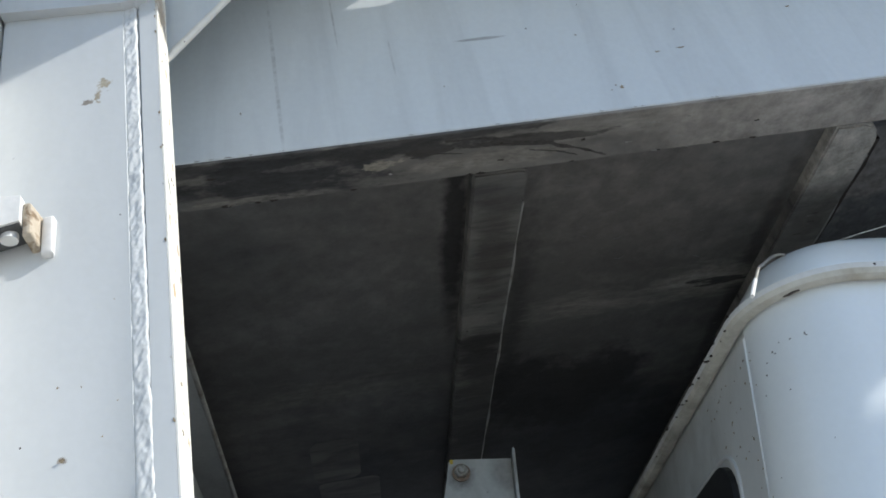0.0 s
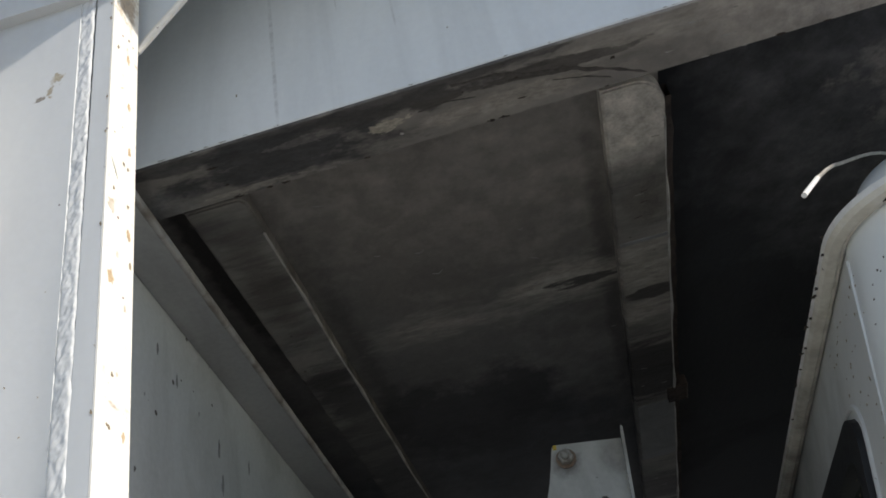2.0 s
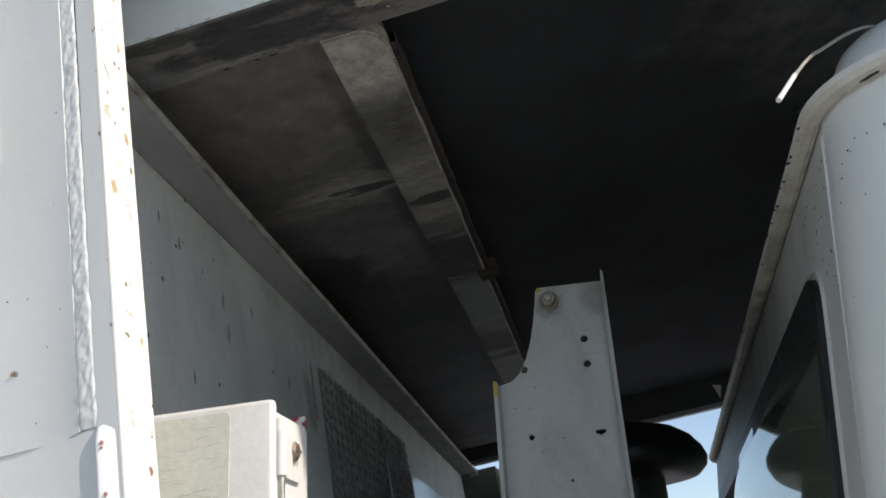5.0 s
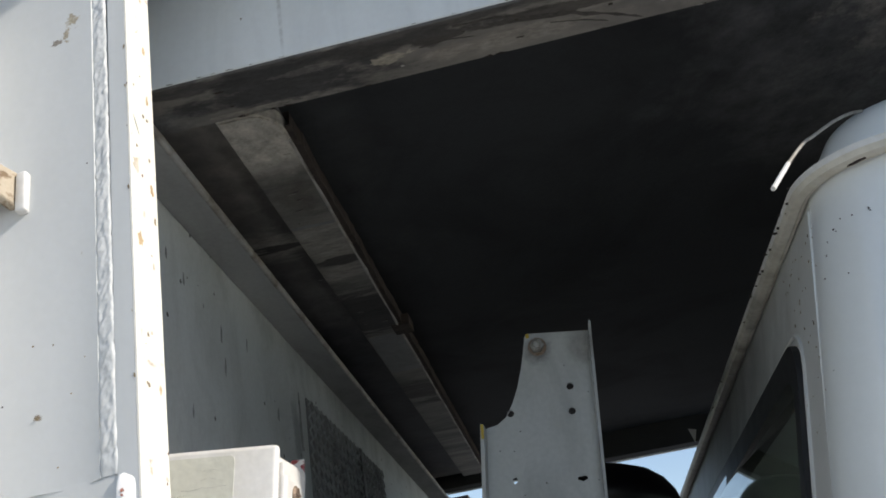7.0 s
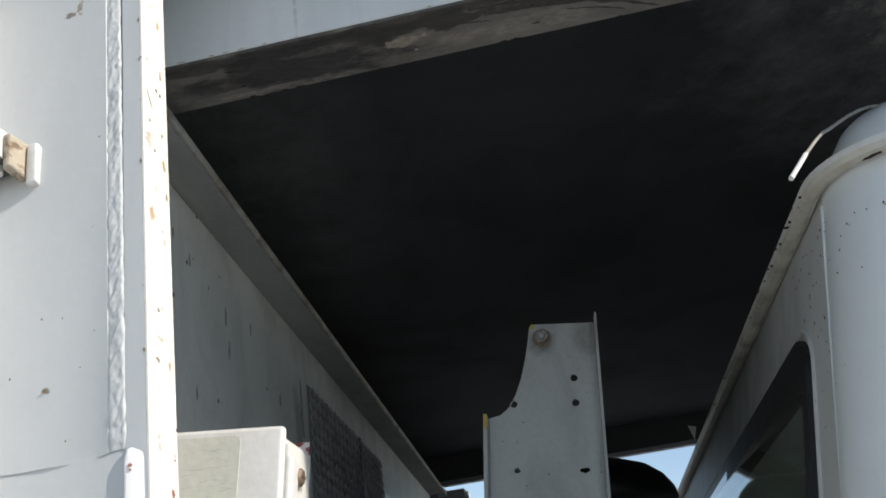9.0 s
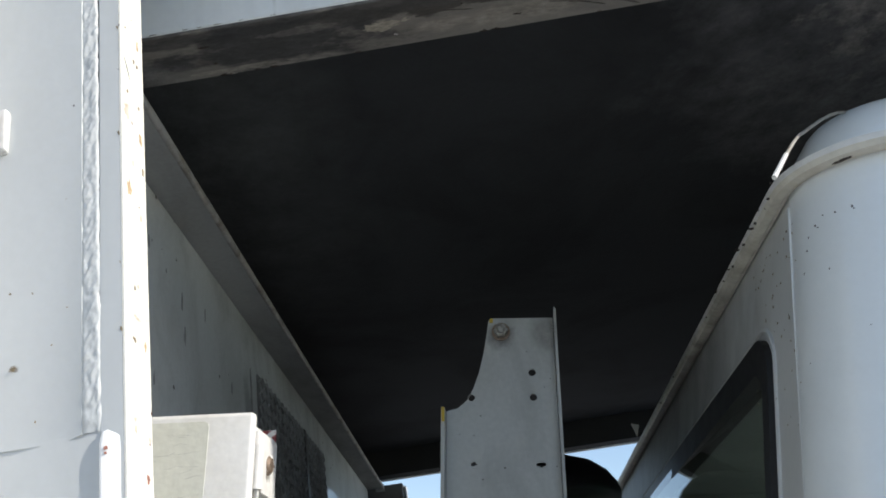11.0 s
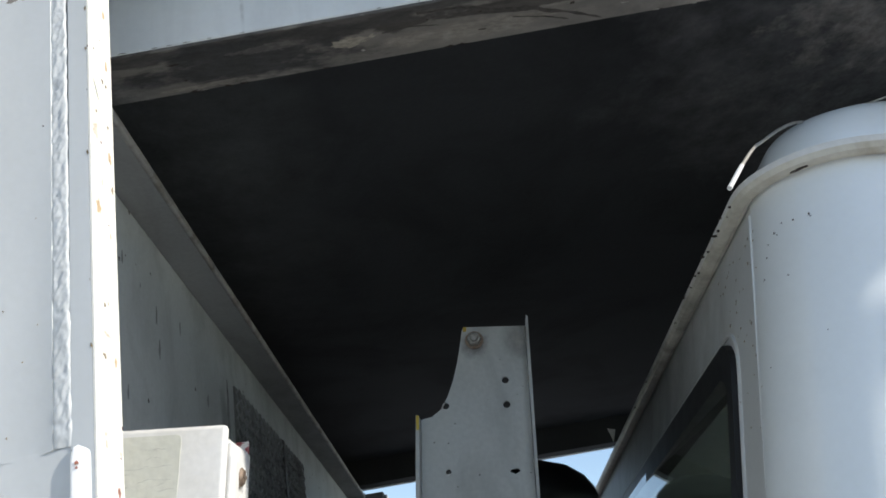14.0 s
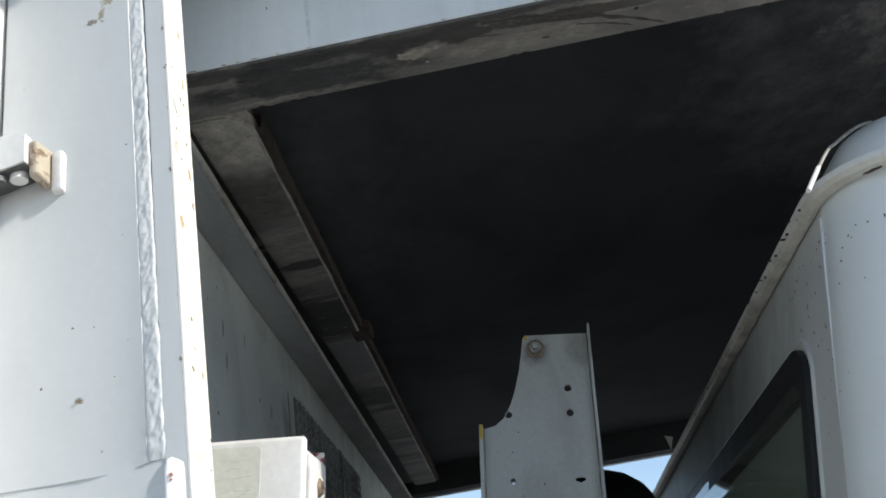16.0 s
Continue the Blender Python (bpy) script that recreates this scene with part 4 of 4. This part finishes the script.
for name, mat, run in (("rain_gutter", GUTTER_PAINT, PROFILE[:4]), ("gutter_lip", GUTTER_WHITE, PROFILE[3:])):
    gut = bmesh.new()
    grings = [[gut.verts.new((x, y, z)) for x, y in outline(inset, 0.112 - inset)] for inset, z in run]
    for r0, r1 in zip(grings, grings[1:]):
        for k in range(len(r0)):
            gut.faces.new((r0[k], r0[(k + 1) % len(r0)], r1[(k + 1) % len(r0)], r1[k]))
    part(name, gut, mat, cab, "cream stained rain gutter" if name == "rain_gutter" else "", smooth=True)
seal = [(x, y, 0.0085) for x, y in outline(-0.003, 0.115)]
part("gutter_sealant", tube(seal + seal[:1], 0.0016, 6), GUTTER_PAINT, cab, smooth=True)
dome = shell_rings([(0.012, 0.025, 0.084), (0.036, 0.026, 0.085), (0.0567, 0.0281, 0.0856), (0.0730, 0.032, 0.0875), (0.0863, 0.0375, 0.0899), (0.0995, 0.0445, 0.093), (0.1099, 0.0523, 0.0969), (0.1235, 0.0688, 0.1046), (0.1315, 0.0863, 0.1128), (0.1345, 0.102, 0.1202), (0.1355, 0.1282, 0.1277), (0.1362, 0.3182, 0.1777)], bmesh.new(), True)
part("roof", dome, CAB_PAINT, cab, smooth=True)
rnd = random.Random(31)
for i in range(46):
    y = rnd.uniform(0.09, 0.30)
    part("paint_chip", plate(blot(rnd.uniform(0.0006, 0.0019), 100 + i, 8, 0.5), 0.0006, to=lambda a, b, nn, y=y, z=-0.02 - 0.26 * rnd.random() ** 1.5: rear(y + a, z + b, nn - 0.0028)), SMUDGE, cab)
for i in range(26):
    k = rnd.uniform(0.08, 0.42) if i % 3 else rnd.uniform(0.2, 1.4)
    part("rust_nick", plate(blot(rnd.uniform(0.0005, 0.0017), 300 + i, 8, 0.6), 0.003, to=lambda a, b, nn, k=k: (-0.0262 + nn, k + 1.6 * a, 0.014 + 0.006 * math.sin(k * 91) + b)), LIP_RUST, cab)
part("rust_stain", plate(blot(0.0022, 77, 18, 0.8, 3.6), 0.003, to=lambda a, b, nn: (0.033 + 0.9 * a, 0.0200 - 0.7 * a + b, 0.0050 + nn)), LIP_RUST, cab)
for i, (ang, z, r, st) in enumerate(((236, -0.055, 0.0010, 1), (222, -0.060, 0.0012, 1), (224, -0.064, 0.0008, 1), (214, -0.085, 0.0010, 1), (246, -0.055, 0.0016, 0.7), (247, -0.058, 0.0009, 1), (216, -0.070, 0.0008, 1), (230, -0.12, 0.0008, 1), (228, -0.052, 0.0008, 1), (210, -0.11, 0.0010, 1))):
    ca, sa = math.cos(radians(ang - 14)), math.sin(radians(ang - 14))
    part("paint_chip", plate(blot(r, 600 + i, 9, 0.5, st), 0.0006, to=lambda a, b, nn, ca=ca, sa=sa, z=z + 0.004: (RAD + (RAD + 0.0009 + nn) * ca - sa * a + LEAN_X * (z + b), RAD + (RAD + 0.0009 + nn) * sa + ca * a, z + b)), LIP_RUST, cab)
scrap = plate([(0.0, 0.0), (0.021, -0.004), (0.013, -0.036)], 0.0015, to=lambda a, b, nn: (-0.048 + a, 1.44 + nn, 0.050 + b))
part("paper_scrap", scrap, WHITE, cab, "torn white scrap caught on the gutter")

# bent rod on the cab roof
rod = thing("bent_rod", Matrix.Identity(4), "thin bent white-tipped rod on the cab roof", "rod")
part("rod", tube([(0.4120, 0.9025, 2.4005), (0.4315, 0.930, 2.4301), (0.4427, 0.947, 2.4463), (0.4500, 0.957, 2.4560), (0.4585, 0.968, 2.4648), (0.480, 0.995, 2.489), (0.5006, 1.020, 2.5113), (0.5221, 1.045, 2.5322), (0.5423, 1.070, 2.5504), (0.560, 1.094, 2.565)], 0.0019, 8), OLD_ZINC, rod, smooth=True)
part("tip", tube([(0.3861, 0.868, 2.3588), (0.4139, 0.905, 2.4035)], 0.0024, 10), WHITE, rod, "white sleeve on the tip", smooth=True)
wire = thing("roof_wire", Matrix.Identity(4), "thin pale wire rising from the cab roof", "wire")
part("wire", tube([(0.606, 1.086, 2.566), (0.6249, 1.082, 2.5725), (0.6727, 1.08, 2.5861), (0.7276, 1.08, 2.6002), (0.95, 1.08, 2.660)], 0.0011, 6), OLD_ZINC, wire)

# ---- sliding cover ----
cover = thing("sliding_cover", BODY @ move(0.670, 0, 0), "sooty ribbed steel cover sliding over the guide rail", "sliding cover")
SLANT = 0.015


def skewed(bm):
    for v in bm.verts:
        v.co.x -= SLANT * (v.co.y - 1.016)
    return bm


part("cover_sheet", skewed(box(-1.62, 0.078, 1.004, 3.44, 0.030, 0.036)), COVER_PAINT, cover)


def rib_outline(cut):
    return [(0.0, 1.017), (0.080 - cut, 1.017)] + [(0.080 - cut + cut * math.sin(radians(a)), 1.017 + 1.25 * cut * (1 - math.cos(radians(a)))) for a in range(10, 91, 10)] + [(0.080, 3.40), (0.0, 3.40)]


for x0, cut, lab_r in ((0.0, 0.040, "dusty edge rib with a rounded end"), (-0.541, 0.012, "dusty flat rib")):
    rb = plate(rib_outline(cut), 0.022, to=lambda a, b, nn, x0=x0: (x0 + a, b, 0.008 + nn))
    bmesh.ops.bevel(rb, geom=[e for e in rb.edges if abs(e.verts[0].co.z - 0.008) < 1e-5 and abs(e.verts[1].co.z - 0.008) < 1e-5 and len(e.link_faces) == 2 and e.calc_face_angle(0) > 1], offset=0.003, segments=2, affect="EDGES")
    part("rib", skewed(rb), RIB_PAINT, cover, lab_r, smooth=True)
    part("weld_line", skewed(tube([(x0 + 0.0785 + 0.0008 * math.sin(k * 5), 1.09 + 0.05 * k, 0.0095 + 0.0008 * math.sin(k * 7)) for k in range(44)], [0.0021 + 0.0010 * math.sin(k * 2.3) + 0.0006 * math.sin(k * 5.1) for k in range(44)], 6)), EDGE_BARE, cover)
part("joint_strip", skewed(box(0.004, 0.077, 1.329, 1.337, 0.0067, 0.0085, 0.0005, 1)), PATCH, cover)
lip = bmesh.new()
rnd = random.Random(8)
prev = None
for k in range(121):
    y = 1.06 + k * 2.34 / 120
    e = 0.0895 + rnd.uniform(-0.0016, 0.0016)
    cur = [lip.verts.new(c) for c in ((0.0785, y, 0.014), (e, y, 0.0125 + rnd.uniform(-0.001, 0.001)), (e, y, 0.036), (0.0785, y, 0.036))]
    if prev:
        for j in range(4):
            lip.faces.new((prev[j], prev[(j + 1) % 4], cur[(j + 1) % 4], cur[j]))
    prev = cur
for i in range(9):
    x, y = rnd.uniform(-0.44, -0.02), rnd.uniform(1.06, 1.62)
    d = rnd.uniform(0.006, 0.02)
    part("scrape", skewed(tube([(x, y, 0.0298), (x + 0.5 * d, y + 0.2 * d, 0.0295), (x + d, y + rnd.uniform(-0.3, 0.6) * d, 0.0298)], [0.0004, 0.0009, 0.0004], 5)), SCRATCH, cover)
for i in range(14):
    x, y = rnd.uniform(0.006, 0.06), rnd.uniform(1.07, 2.3)
    d = rnd.uniform(0.005, 0.014)
    part("scrape", skewed(tube([(x, y, 0.0078), (x + d, y + rnd.uniform(-0.2, 0.2) * d, 0.0078)], 0.0006, 5)), SCRATCH if i % 2 else LIP_RUST, cover)
part("rusty_lip", skewed(lip), LIP_RUST, cover, "rust-eaten edge lip")
part("clean_patch", skewed(box(0.004, 0.077, 1.865, 2.115, 0.0064, 0.0085, 0.0006, 1)), PATCH, cover, "cleaner grey patch on the rib")
# sunlight reflected up onto the sheet, modelled as thin paler plates
for x0, x1, y0, y1, rr in ((-0.840, -0.735, 1.83, 2.045, 0.035), (-0.835, -0.695, 2.05, 2.26, 0.022)):
    rag = [(a + 0.0025 * noise.noise(Vector((a * 60, b * 60, 3))), b + 0.0025 * noise.noise(Vector((a * 60, b * 60, 8)))) for a, b in rounded(x0, x1, y0, y1, rr, 6)]
    part("sheet_patch", skewed(plate(rag, 0.0008, to=lambda a, b, nn: (a, b, 0.0293 + nn))), SHEET_PATCH, cover, "reflected light on the sooty sheet, painted as a paler patch")
part("stub", skewed(box(0.064, 0.105, 1.82, 1.88, 0.006, 0.030, 0.003, 2)), LIP_RUST, cover, "rusty lug on the edge")

# how far the cover stands out, and how much it has turned on its way
COVER_U = [(0.0, 0.670, 0.0), (0.5, 0.554, 0.0), (1.0, 0.453, 0.0), (1.5, 0.354, 0.1), (2.0, 0.256, 0.25), (2.5, 0.166, 0.45), (3.0, 0.079, 0.7), (3.5, -0.005, 0.9), (3.8, -0.056, 1.0), (3.95, -0.081, 1.0),
           (4.05, -0.087, 1.0), (5.2, -0.087, 1.0), (5.9, -0.087, 1.0), (6.2, -0.115, 1.0), (6.7, -0.200, 1.0), (7.3, -0.298, 1.0), (7.5, -0.330, 1.0), (8.0, -0.412, 1.0), (8.5, -0.496, 1.0), (9.0, -0.575, 1.0),
           (9.6, -0.64, 1.0), (10.2, -0.66, 1.0), (14.2, -0.66, 1.0), (14.9, -0.61, 1.0), (15.4, -0.490, 1.0), (15.7, -0.407, 1.0), (16.0, -0.313, 1.0)]


def motions():
    walk(cover, [(t, BODY @ move(u, 1.016, 0) @ Matrix.Rotation(radians(turn), 4, "Z") @ move(0, -1.016, 0)) for t, u, turn in COVER_U])


motions()
